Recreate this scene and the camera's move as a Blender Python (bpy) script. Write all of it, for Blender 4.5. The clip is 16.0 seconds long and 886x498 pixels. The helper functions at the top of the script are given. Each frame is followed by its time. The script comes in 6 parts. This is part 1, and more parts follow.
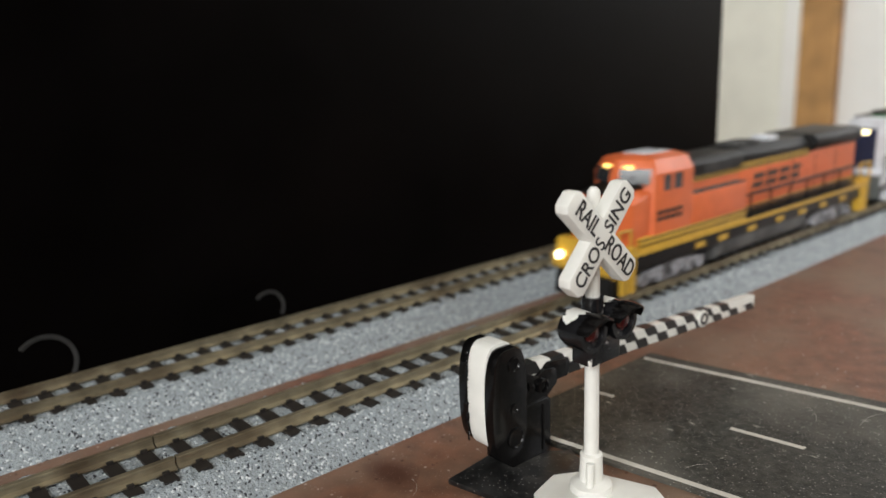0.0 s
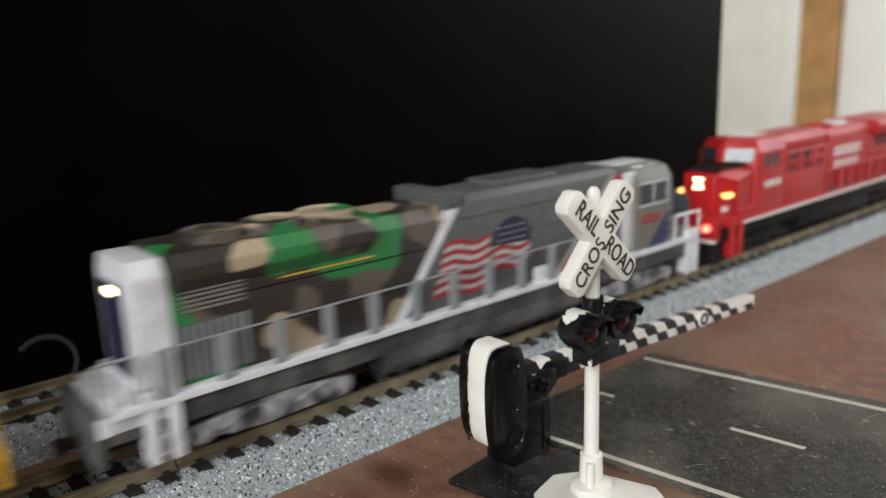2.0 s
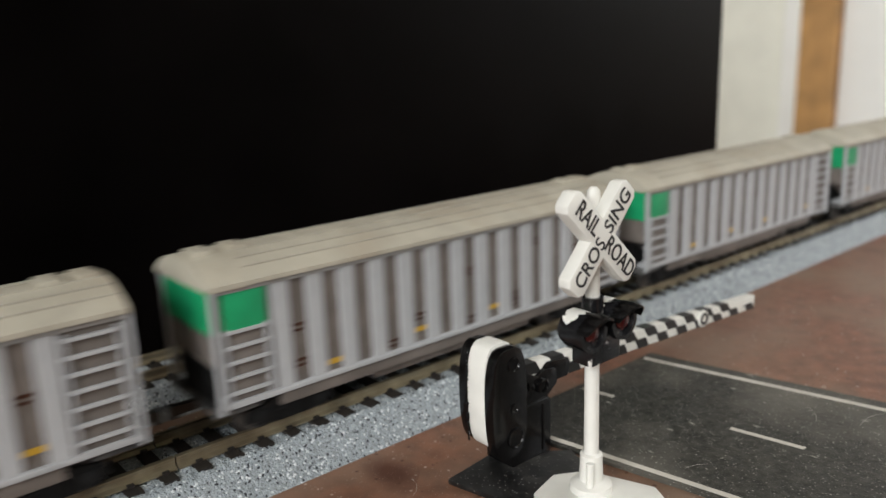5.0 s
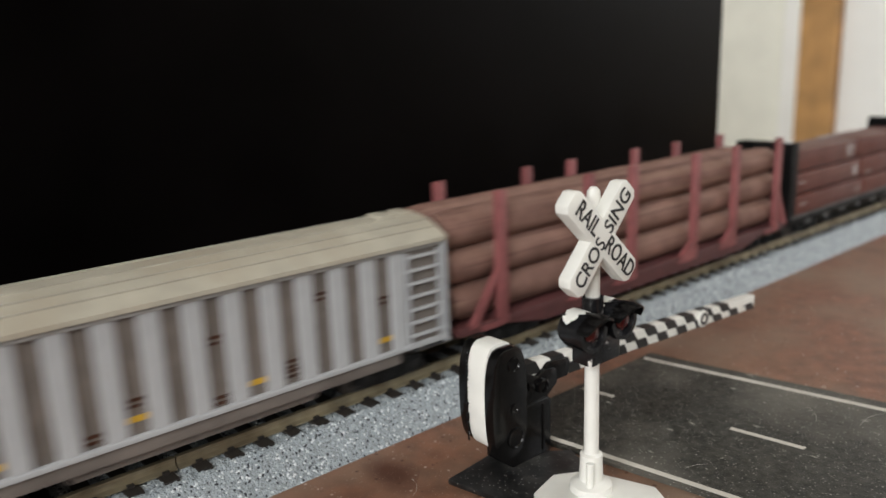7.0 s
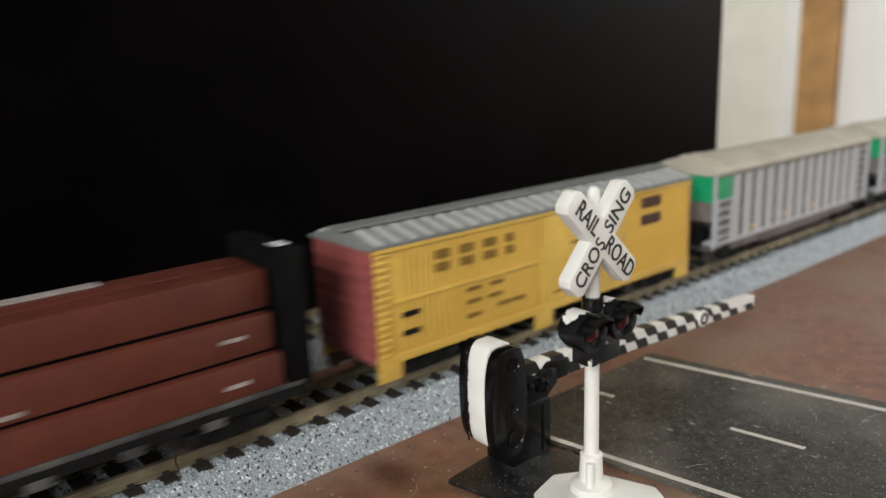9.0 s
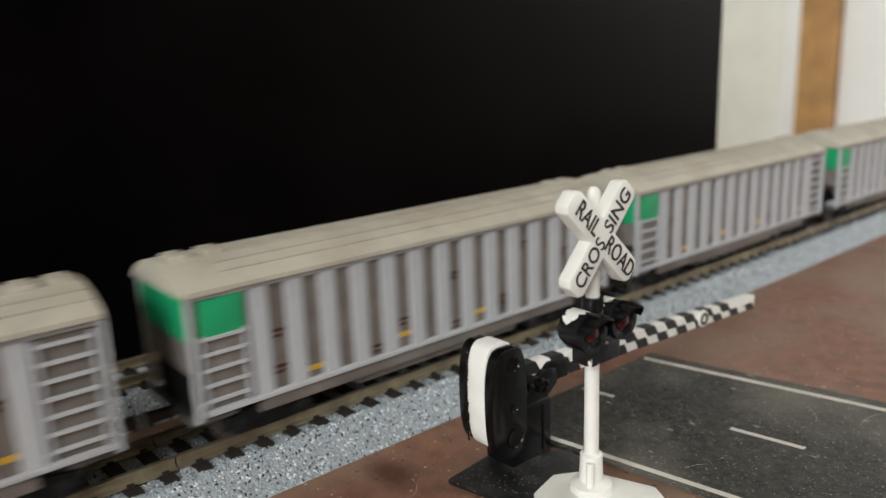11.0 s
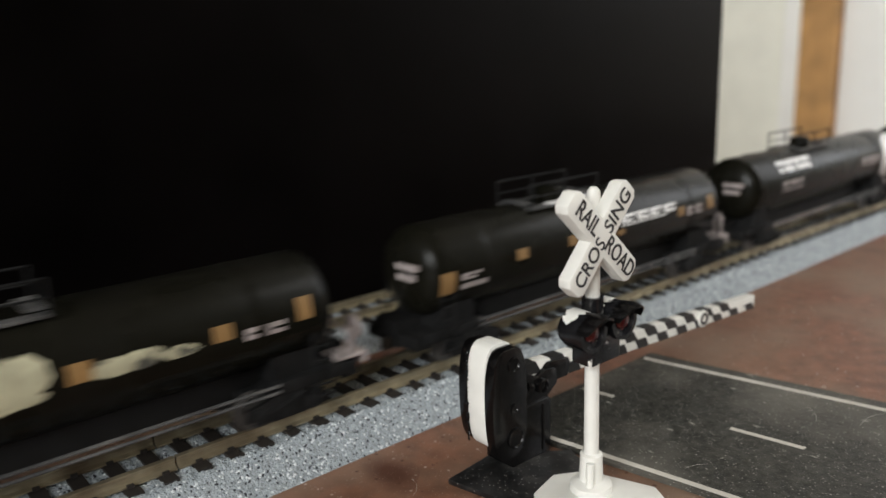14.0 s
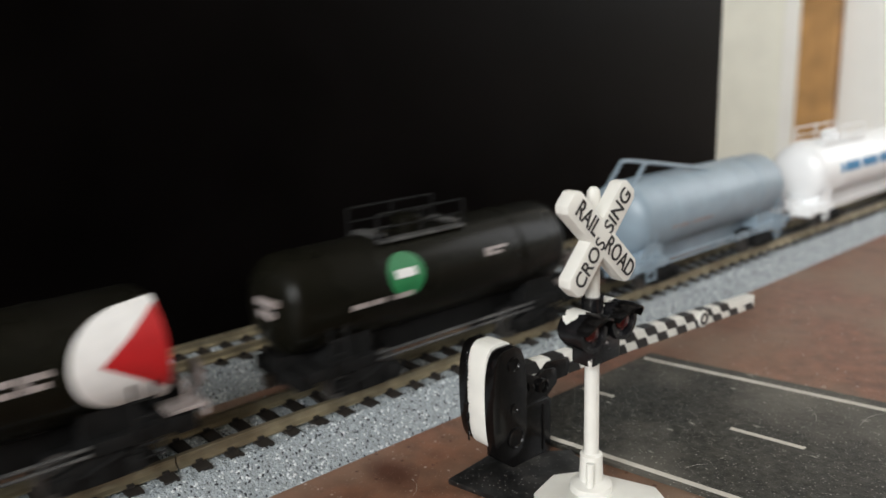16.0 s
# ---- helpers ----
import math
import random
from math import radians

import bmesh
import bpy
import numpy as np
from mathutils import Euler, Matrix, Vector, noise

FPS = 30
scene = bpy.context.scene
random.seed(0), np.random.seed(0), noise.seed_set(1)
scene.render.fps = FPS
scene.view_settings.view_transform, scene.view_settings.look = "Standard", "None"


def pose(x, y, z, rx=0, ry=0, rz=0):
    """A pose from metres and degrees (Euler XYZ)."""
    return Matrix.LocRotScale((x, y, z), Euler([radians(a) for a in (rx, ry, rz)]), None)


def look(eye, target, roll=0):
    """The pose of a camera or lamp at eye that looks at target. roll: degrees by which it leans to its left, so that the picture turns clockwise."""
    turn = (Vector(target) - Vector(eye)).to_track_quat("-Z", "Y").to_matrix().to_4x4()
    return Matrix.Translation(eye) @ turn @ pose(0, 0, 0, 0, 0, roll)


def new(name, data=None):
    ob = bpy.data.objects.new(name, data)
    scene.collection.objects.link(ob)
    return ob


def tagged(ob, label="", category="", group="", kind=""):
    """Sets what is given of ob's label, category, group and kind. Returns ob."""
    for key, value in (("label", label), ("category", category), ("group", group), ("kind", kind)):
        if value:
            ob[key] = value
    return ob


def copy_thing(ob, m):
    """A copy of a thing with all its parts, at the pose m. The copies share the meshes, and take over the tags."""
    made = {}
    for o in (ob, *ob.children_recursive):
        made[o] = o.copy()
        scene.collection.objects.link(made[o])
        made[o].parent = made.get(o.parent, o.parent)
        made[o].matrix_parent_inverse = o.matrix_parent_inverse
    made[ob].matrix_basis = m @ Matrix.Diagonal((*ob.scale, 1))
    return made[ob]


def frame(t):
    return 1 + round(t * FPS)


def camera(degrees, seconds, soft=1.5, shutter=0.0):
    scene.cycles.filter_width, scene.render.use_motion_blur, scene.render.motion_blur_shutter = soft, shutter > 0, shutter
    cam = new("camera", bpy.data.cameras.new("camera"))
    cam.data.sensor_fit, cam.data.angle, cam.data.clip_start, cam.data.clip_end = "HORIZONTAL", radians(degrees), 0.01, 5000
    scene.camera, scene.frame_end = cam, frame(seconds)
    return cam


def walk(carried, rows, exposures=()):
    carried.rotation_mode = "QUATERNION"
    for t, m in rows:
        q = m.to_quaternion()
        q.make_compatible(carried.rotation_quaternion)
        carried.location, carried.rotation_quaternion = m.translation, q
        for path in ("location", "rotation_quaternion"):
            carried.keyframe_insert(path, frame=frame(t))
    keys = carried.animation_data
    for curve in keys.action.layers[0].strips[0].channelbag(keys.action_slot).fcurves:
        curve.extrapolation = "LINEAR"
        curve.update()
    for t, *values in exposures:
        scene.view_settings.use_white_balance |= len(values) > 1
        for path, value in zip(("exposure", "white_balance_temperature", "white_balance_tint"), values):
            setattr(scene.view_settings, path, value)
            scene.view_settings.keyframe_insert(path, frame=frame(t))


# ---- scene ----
MM = 0.001

# ---- camera: held still ----
EYE = Vector((0.0, -0.14891, 0.06313))
AIM = EYE + Vector((0.62573, 0.74311, -0.23719))
cam = camera(59.9, 16.0, soft=1.5, shutter=0.45)
cam.data.dof.use_dof = True
cam.data.dof.focus_distance = 0.112
cam.data.dof.aperture_fstop = 20.0
walk(cam, [(0.0, look(EYE, AIM, -2.232)), (16.0, look(EYE, AIM, -2.232))])

# ---- light ----
world = bpy.data.worlds.new("world")
scene.world = world
world.use_nodes = True
wn = world.node_tree.nodes
sky = wn.new("ShaderNodeTexSky")
sky.sky_type = "NISHITA"
sky.sun_disc = False
sky.sun_elevation = radians(40)
sky.sun_rotation = radians(150)
wn["Background"].inputs["Strength"].default_value = 0.12
world.node_tree.links.new(sky.outputs[0], wn["Background"].inputs[0])


def window_light(name, eye, target, w, h, power, col):
    data = bpy.data.lights.new(name, "AREA")
    data.shape, data.size, data.size_y, data.energy, data.color = "RECTANGLE", w, h, power, col
    ob = new(name, data)
    ob.matrix_world = look(eye, target)
    return ob


# East window is unseen, added to brighten the right end of the layout.
window_light("window_daylight", (1.19, -0.56, 0.62), (0.3, -0.3, 0.1), 0.62, 0.85, 6.5, (1.0, 0.985, 0.96))
window_light("window_daylight", (-2.59, -1.42, 1.32), (0.0, -0.15, 0.1), 1.5, 1.4, 104, (0.99, 1.0, 0.99))
scene.view_settings.exposure = 0.0


# ---- materials ----
def material(name, base, rough=0.5, metal=0.0, var=0.15, scale=400.0, bump=0.0, spec=0.5, second=None, mix=(0.45, 0.6), mscale=60.0, detail=6.0, emit=None, strength=0.0, rvar=0.12):
    m = bpy.data.materials.new(name)
    m.use_nodes = True
    nt = m.node_tree
    N, K = nt.nodes, nt.links
    b = N["Principled BSDF"]
    b.inputs["Roughness"].default_value, b.inputs["Metallic"].default_value = rough, metal
    b.inputs["Specular IOR Level"].default_value = spec
    tc = N.new("ShaderNodeTexCoord")
    n1 = N.new("ShaderNodeTexNoise")
    n1.inputs["Scale"].default_value, n1.inputs["Detail"].default_value = scale, detail
    K.new(tc.outputs["Object"], n1.inputs["Vector"])
    n2 = N.new("ShaderNodeTexNoise")
    n2.inputs["Scale"].default_value, n2.inputs["Detail"].default_value = mscale, 4.0
    K.new(tc.outputs["Object"], n2.inputs["Vector"])
    ramp = N.new("ShaderNodeValToRGB")
    lo = [c * (1 - var) for c in base]
    hi = [min(1, c * (1 + var)) for c in base]
    ramp.color_ramp.elements[0].color, ramp.color_ramp.elements[0].position = (*lo, 1), 0.3
    ramp.color_ramp.elements[1].color, ramp.color_ramp.elements[1].position = (*hi, 1), 0.7
    K.new(n1.outputs["Fac"], ramp.inputs["Fac"])
    col = ramp.outputs["Color"]
    if second:
        r2 = N.new("ShaderNodeValToRGB")
        r2.color_ramp.elements[0].position, r2.color_ramp.elements[1].position = mix
        K.new(n2.outputs["Fac"], r2.inputs["Fac"])
        mx = N.new("ShaderNodeMix")
        mx.data_type = "RGBA"
        K.new(r2.outputs["Color"], mx.inputs["Factor"])
        K.new(col, mx.inputs["A"])
        mx.inputs["B"].default_value = (*second, 1)
        col = mx.outputs["Result"]
    K.new(col, b.inputs["Base Color"])
    mr = N.new("ShaderNodeMapRange")
    mr.inputs["To Min"].default_value, mr.inputs["To Max"].default_value = max(0.02, rough - rvar), min(1, rough + rvar)
    K.new(n2.outputs["Fac"], mr.inputs["Value"])
    K.new(mr.outputs["Result"], b.inputs["Roughness"])
    if bump:
        bp = N.new("ShaderNodeBump")
        bp.inputs["Strength"].default_value, bp.inputs["Distance"].default_value = bump, 0.0003
        K.new(n1.outputs["Fac"], bp.inputs["Height"])
        K.new(bp.outputs["Normal"], b.inputs["Normal"])
    if emit:
        b.inputs["Emission Color"].default_value, b.inputs["Emission Strength"].default_value = (*emit, 1), strength
    return m


WALL = material("wall_paint", (0.87, 0.86, 0.785), 0.85, var=0.05, scale=20, bump=0.1)
# Unseen south and west walls, ceiling and floor, darkened to cut bounced light.
DARK_WALL = material("dark_bounce_wall", (0.13, 0.1, 0.075), 0.6, var=0.2, scale=20, bump=0.1)
CEILING = material("beige_ceiling", (0.55, 0.5, 0.44), 0.85, var=0.05, scale=20, bump=0.1)
FLOOR = material("floor_wood", (0.16, 0.13, 0.1), 0.5, var=0.25, scale=25)
WHITE_TRIM = material("white_trim_paint", (0.92, 0.915, 0.9), 0.4, var=0.03, scale=15)
OAK = material("oak", (0.5, 0.27, 0.1), 0.5, var=0.25, scale=25)
CLOTH = material("black_cloth", (0.0011, 0.0008, 0.0008), 0.36, var=0.5, scale=30, spec=0.035)
cloth = CLOTH.node_tree.nodes["Principled BSDF"]
cloth.inputs["Sheen Weight"].default_value, cloth.inputs["Sheen Roughness"].default_value = 0.06, 0.4
cloth.inputs["Sheen Tint"].default_value = (1.0, 0.8, 0.7, 1)
TABLE = material("table_wood", (0.18, 0.072, 0.04), 0.46, var=0.4, scale=260, bump=0.35, spec=0.5, second=(0.22, 0.145, 0.1), mscale=26, mix=(0.4, 0.66))
RAIL = material("rail_metal", (0.36, 0.31, 0.21), 0.36, metal=0.65, var=0.35, scale=160, second=(0.15, 0.11, 0.07), mscale=70, mix=(0.5, 0.75), bump=0.2)
TIE = material("tie_plastic", (0.013, 0.01, 0.008), 0.6, var=0.3, scale=900)
ASPHALT = material("printed_road", (0.024, 0.0235, 0.019), 0.5, var=0.75, scale=700, bump=0.7, spec=0.4, second=(0.14, 0.13, 0.11), mscale=42, mix=(0.5, 0.76), detail=12)
PAINT = material("road_paint", (0.55, 0.52, 0.46), 0.6, var=0.12, scale=300)
BLACK = material("black_plastic", (0.004, 0.0036, 0.0036), 0.2, var=0.3, scale=300, bump=0.3, spec=0.3)


def ballast_material():
    m = material("ballast", (0.29, 0.325, 0.345), 0.6, var=0.35, scale=1900, bump=0.9)
    N, K = m.node_tree.nodes, m.node_tree.links
    b = N["Principled BSDF"]
    link = b.inputs["Base Color"].links[0].from_socket
    tc = [n for n in N if n.bl_idname == "ShaderNodeTexCoord"][0]
    v = N.new("ShaderNodeTexVoronoi")
    v.inputs["Scale"].default_value = 2900
    K.new(tc.outputs["Object"], v.inputs["Vector"])
    sep = N.new("ShaderNodeSeparateColor")
    K.new(v.outputs["Color"], sep.inputs[0])
    for out, pos, col in ((0, 0.92, (0.62, 0.66, 0.68, 1)), (1, 0.93, (0.025, 0.028, 0.036, 1))):
        r = N.new("ShaderNodeValToRGB")
        r.color_ramp.interpolation = "CONSTANT"
        r.color_ramp.elements[0].color, r.color_ramp.elements[1].color = (0, 0, 0, 1), (1, 1, 1, 1)
        r.color_ramp.elements[1].position = pos
        K.new(sep.outputs[out], r.inputs["Fac"])
        mx = N.new("ShaderNodeMix")
        mx.data_type = "RGBA"
        K.new(r.outputs["Color"], mx.inputs["Factor"])
        K.new(link, mx.inputs["A"])
        mx.inputs["B"].default_value = col
        link = mx.outputs["Result"]
    K.new(link, b.inputs["Base Color"])
    grains = N.new("ShaderNodeBump")
    grains.inputs["Strength"].default_value, grains.inputs["Distance"].default_value = 0.9, 0.0002
    grains.invert = True
    K.new(v.outputs["Distance"], grains.inputs["Height"])
    K.new(b.inputs["Normal"].links[0].from_socket, grains.inputs["Normal"])
    K.new(grains.outputs["Normal"], b.inputs["Normal"])
    return m


BALLAST = ballast_material()


def specks(m, scale, amount, col, stretch=(1, 1, 1)):
    """Loose dust specks: a few small cells of a lighter colour."""
    N, K = m.node_tree.nodes, m.node_tree.links
    b = N["Principled BSDF"]
    link = b.inputs["Base Color"].links[0].from_socket
    tc = [n for n in N if n.bl_idname == "ShaderNodeTexCoord"][0]
    mp = N.new("ShaderNodeMapping")
    mp.inputs["Scale"].default_value = stretch
    K.new(tc.outputs["Object"], mp.inputs["Vector"])
    v = N.new("ShaderNodeTexVoronoi")
    v.inputs["Scale"].default_value = scale
    K.new(mp.outputs["Vector"], v.inputs["Vector"])
    sep = N.new("ShaderNodeSeparateColor")
    K.new(v.outputs["Color"], sep.inputs[0])
    pick = N.new("ShaderNodeMath")
    pick.operation = "GREATER_THAN"
    pick.inputs[1].default_value = 1 - amount
    K.new(sep.outputs[0], pick.inputs[0])
    size = N.new("ShaderNodeMapRange")
    size.inputs["From Min"].default_value, size.inputs["From Max"].default_value = 0.5, 0.15
    K.new(v.outputs["Distance"], size.inputs["Value"])
    mul = N.new("ShaderNodeMath")
    mul.operation = "MULTIPLY"
    K.new(pick.outputs[0], mul.inputs[0])
    K.new(size.outputs["Result"], mul.inputs[1])
    mx = N.new("ShaderNodeMix")
    mx.data_type = "RGBA"
    K.new(mul.outputs[0], mx.inputs["Factor"])
    K.new(link, mx.inputs["A"])
    mx.inputs["B"].default_value = (*col, 1)
    K.new(mx.outputs["Result"], b.inputs["Base Color"])


specks(ASPHALT, 5200, 0.3, (0.1, 0.096, 0.085))
specks(ASPHALT, 4000, 0.1, (0.3, 0.29, 0.26), (1, 0.7, 1))
specks(ASPHALT, 2600, 0.02, (0.42, 0.41, 0.37))
specks(ASPHALT, 1500, 0.008, (0.36, 0.35, 0.31), (1, 0.4, 1))
specks(TABLE, 3000, 0.05, (0.33, 0.25, 0.2))
specks(TABLE, 1500, 0.02, (0.5, 0.42, 0.36))
specks(TABLE, 1100, 0.04, (0.08, 0.03, 0.015))
specks(TABLE, 110, 0.02, (0.085, 0.032, 0.018), (1, 0.6, 1))
specks(TABLE, 4500, 0.1, (0.25, 0.17, 0.12))


# ---- mesh helpers, all in millimetres ----
def box(bm, x0, x1, y0, y1, z0, z1, bevel=0.0, m=None):
    r = bmesh.ops.create_cube(bm, size=1.0)
    vs = r["verts"]
    for v in vs:
        v.co = Vector((x0 + (v.co.x + 0.5) * (x1 - x0), y0 + (v.co.y + 0.5) * (y1 - y0), z0 + (v.co.z + 0.5) * (z1 - z0)))
    if bevel:
        es = list({e for v in vs for e in v.link_edges})
        vs = bmesh.ops.bevel(bm, geom=es, offset=bevel, segments=2, affect="EDGES", profile=0.6)["verts"]
        vs = list({v for v in vs})
    if m:
        bmesh.ops.transform(bm, matrix=m, verts=vs)
    return vs


def prism(bm, profile, a, b, axis="y", bevel=0.0, m=None):
    """A profile of (u, v) pairs pushed along an axis from a to b."""
    def at(u, v, w):
        return {"y": (u, w, v), "x": (w, u, v), "z": (u, v, w)}[axis]
    lo = [bm.verts.new(at(u, v, a)) for u, v in profile]
    hi = [bm.verts.new(at(u, v, b)) for u, v in profile]
    n = len(profile)
    fs = [bm.faces.new(lo), bm.faces.new(hi[::-1])]
    fs += [bm.faces.new((lo[i], hi[i], hi[(i + 1) % n], lo[(i + 1) % n])) for i in range(n)]
    bmesh.ops.recalc_face_normals(bm, faces=fs)
    vs = lo + hi
    if bevel:
        es = list({e for f in fs for e in f.edges})
        vs = list({v for v in bmesh.ops.bevel(bm, geom=es, offset=bevel, segments=2, affect="EDGES", profile=0.6)["verts"]})
    if m:
        bmesh.ops.transform(bm, matrix=m, verts=vs)
    return vs


def rod(bm, p, q, r, seg=8, r2=None):
    p, q = Vector(p), Vector(q)
    d = q - p
    m = Matrix.Translation((p + q) / 2) @ d.to_track_quat("Z", "Y").to_matrix().to_4x4()
    return bmesh.ops.create_cone(bm, cap_ends=True, segments=seg, radius1=r, radius2=r if r2 is None else r2, depth=d.length, matrix=m)["verts"]


def lathe(bm, profile, seg=24, m=None, axis="x"):
    """A profile of (along, radius) pairs turned about an axis."""
    rings = []
    for a, r in profile:
        ring = []
        for i in range(seg):
            t = 2 * math.pi * i / seg
            u, v = r * math.cos(t), r * math.sin(t)
            ring.append(bm.verts.new({"x": (a, u, v), "y": (u, a, v), "z": (u, v, a)}[axis]))
        rings.append(ring)
    fs = [bm.faces.new(rings[0]), bm.faces.new(rings[-1][::-1])]
    for p, q in zip(rings, rings[1:]):
        fs += [bm.faces.new((p[i], q[i], q[(i + 1) % seg], p[(i + 1) % seg])) for i in range(seg)]
    bmesh.ops.recalc_face_normals(bm, faces=fs)
    vs = [v for r in rings for v in r]
    if m:
        bmesh.ops.transform(bm, matrix=m, verts=vs)
    return vs


def mesh_of(name, bm, mat, smooth=False):
    for v in bm.verts:
        v.co *= MM
    if smooth:
        for f in bm.faces:
            f.smooth = True
        lim = radians(40)
        for e in bm.edges:
            e.smooth = len(e.link_faces) == 2 and e.calc_face_angle(0.0) < lim
    me = bpy.data.meshes.new(name)
    bm.to_mesh(me)
    bm.free()
    me.materials.append(mat)
    return me


def part(name, bm, mat, parent=None, label="", smooth=True):
    ob = new(name, mesh_of(name, bm, mat, smooth))
    ob.parent = parent
    return tagged(ob, label) if label else ob


def built(name, mat, parent, shapes, label="", smooth=True):
    """One part out of several shapes: (function, args...) tuples."""
    bm = bmesh.new()
    for fn, *args in shapes:
        fn(bm, *args)
    return part(name, bm, mat, parent, label, smooth)


def bx(*a):
    return (box, *a)


def thing(name, x, y, z, label, category, group="", rz=0):
    ob = new(name)
    ob.empty_display_size = 0.005
    ob.matrix_basis = pose(x * MM, y * MM, z * MM, 0, 0, rz)
    return tagged(ob, label, category, group)


def setting(name, bm, mat, label, category, smooth=False):
    ob = part(name, bm, mat, None, "", smooth)
    return tagged(ob, label, category, "", "structure")


# ---- the room ----
def room():
    bm = bmesh.new()
    box(bm, -2600, 1200, -2400, 1000, -770, -750)
    setting("floor", bm, FLOOR, "grey-brown wooden floor of the room", "floor")
    bm = bmesh.new()
    box(bm, -2620, 1220, -2420, 1020, 2100, 2120)
    setting("ceiling", bm, CEILING, "plain beige ceiling", "ceiling")
    bm = bmesh.new()
    box(bm, -2620, 1220, 1000, 1020, -770, 2100)
    setting("wall_north", bm, WALL, "cream painted wall behind the layout", "wall")
    bm = bmesh.new()
    for a in ((-2420, 1000, -770, 180), (-2420, 1000, 1070, 2100), (-2420, -890, 180, 1070), (-230, 1000, 180, 1070)):
        box(bm, 1200, 1220, a[0], a[1], a[2], a[3])
    setting("wall_east", bm, WALL, "cream painted side wall with a window opening and door", "wall")
    bm = bmesh.new()
    box(bm, 1180, 1200, 404, 433, -750, 1300, 2)
    setting("trim", bm, WHITE_TRIM, "white painted wall trim beside the door", "trim")
    bm = bmesh.new()
    box(bm, 1170, 1200, 349.5, 403, -750, 1300, 2)
    setting("door_frame", bm, OAK, "honey-coloured wooden door frame", "door frame")
    bm = bmesh.new()
    box(bm, 1185, 1200, -190, 348, -748, 1280, 2)
    setting("door_1", bm, WHITE_TRIM, "closed white painted door", "door")
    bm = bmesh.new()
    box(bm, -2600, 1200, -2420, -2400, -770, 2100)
    setting("wall_south", bm, DARK_WALL, "unseen wall, kept dark brown to cut bounced light", "wall")
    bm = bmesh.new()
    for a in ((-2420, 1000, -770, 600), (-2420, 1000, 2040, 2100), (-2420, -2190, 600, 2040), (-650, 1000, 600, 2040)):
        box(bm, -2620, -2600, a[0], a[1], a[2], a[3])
    setting("wall_west", bm, DARK_WALL, "unseen wall with a window opening, dark brown to cut bounced light", "wall")


room()


def table():
    bm = bmesh.new()
    box(bm, -580, 960, -620, 17.2, -28, 0, 1.5)
    ob = setting("table_top", bm, TABLE, "red-brown stained wooden table top, scuffed and dusty", "table")
    for x in (-550, 890):
        for y in (-590, -40):
            bm = bmesh.new()
            box(bm, x, x + 45, y, y + 45, -750, -28, 1)
            part("leg", bm, TABLE, ob)


table()


def backdrop():
    bm = bmesh.new()
    box(bm, -480, 290.5, 19, 25, -60, 420, 0.8)
    setting("backdrop", bm, CLOTH, "black cloth-covered board standing behind the tracks", "backdrop")


backdrop()


def board_rings():
    # Ring-shaped reflections in the board, built as grey partial rings.
    for x, z, r in ((32.9, 5.3, 6.4), (84.0, 5.2, 4.6)):
        bm = bmesh.new()
        lathe(bm, [(-0.15, r - 0.95), (-0.35, r - 0.4), (-0.35, r - 0.05), (0.0, r), (0.0, r - 0.95)], 32, None, "y")
        gone = [f for f in bm.faces if len(f.verts) > 4]
        for f in bm.faces:
            c = f.calc_center_median()
            if len(f.verts) == 4 and not -0.5 < math.atan2(c.z, c.x) < 2.3:
                gone.append(f)
        bmesh.ops.delete(bm, geom=gone, context="FACES")
        ob = part("grommet_ring", bm, RING, None)
        ob.matrix_basis = pose(x * MM, 18.98 * MM, z * MM)
        tagged(ob, "dull grey arc standing for a ring-shaped reflection in the black board", "ring", "rings on the board")


RING = material("reflection_grey", (0.02, 0.019, 0.018), 0.8, var=0.3, scale=300)
board_rings()
# ---- tracks ----
TIE_STEP = 5.165
# the near track is an oval: two straights joined by half circles at these ends
EAST, WEST, BEND = 600.0, -250.0, 250.0
NEAR = -37.07


def along(s):
    """A place and heading on the oval, s millimetres east of the crossing's origin."""
    turn, straight = math.pi * BEND, EAST - WEST
    s = WEST + (s - WEST) % (2 * (turn + straight))
    if s <= EAST:
        return Vector((s, NEAR, 0)), 0.0
    s -= EAST
    if s <= turn:
        a = s / BEND
        return Vector((EAST + BEND * math.sin(a), NEAR - BEND + BEND * math.cos(a), 0)), -a
    s -= turn
    if s <= straight:
        return Vector((EAST - s, NEAR - 2 * BEND, 0)), -math.pi
    a = math.pi + (s - straight) / BEND
    return Vector((WEST + BEND * math.sin(a), NEAR - BEND + BEND * math.cos(a), 0)), -a


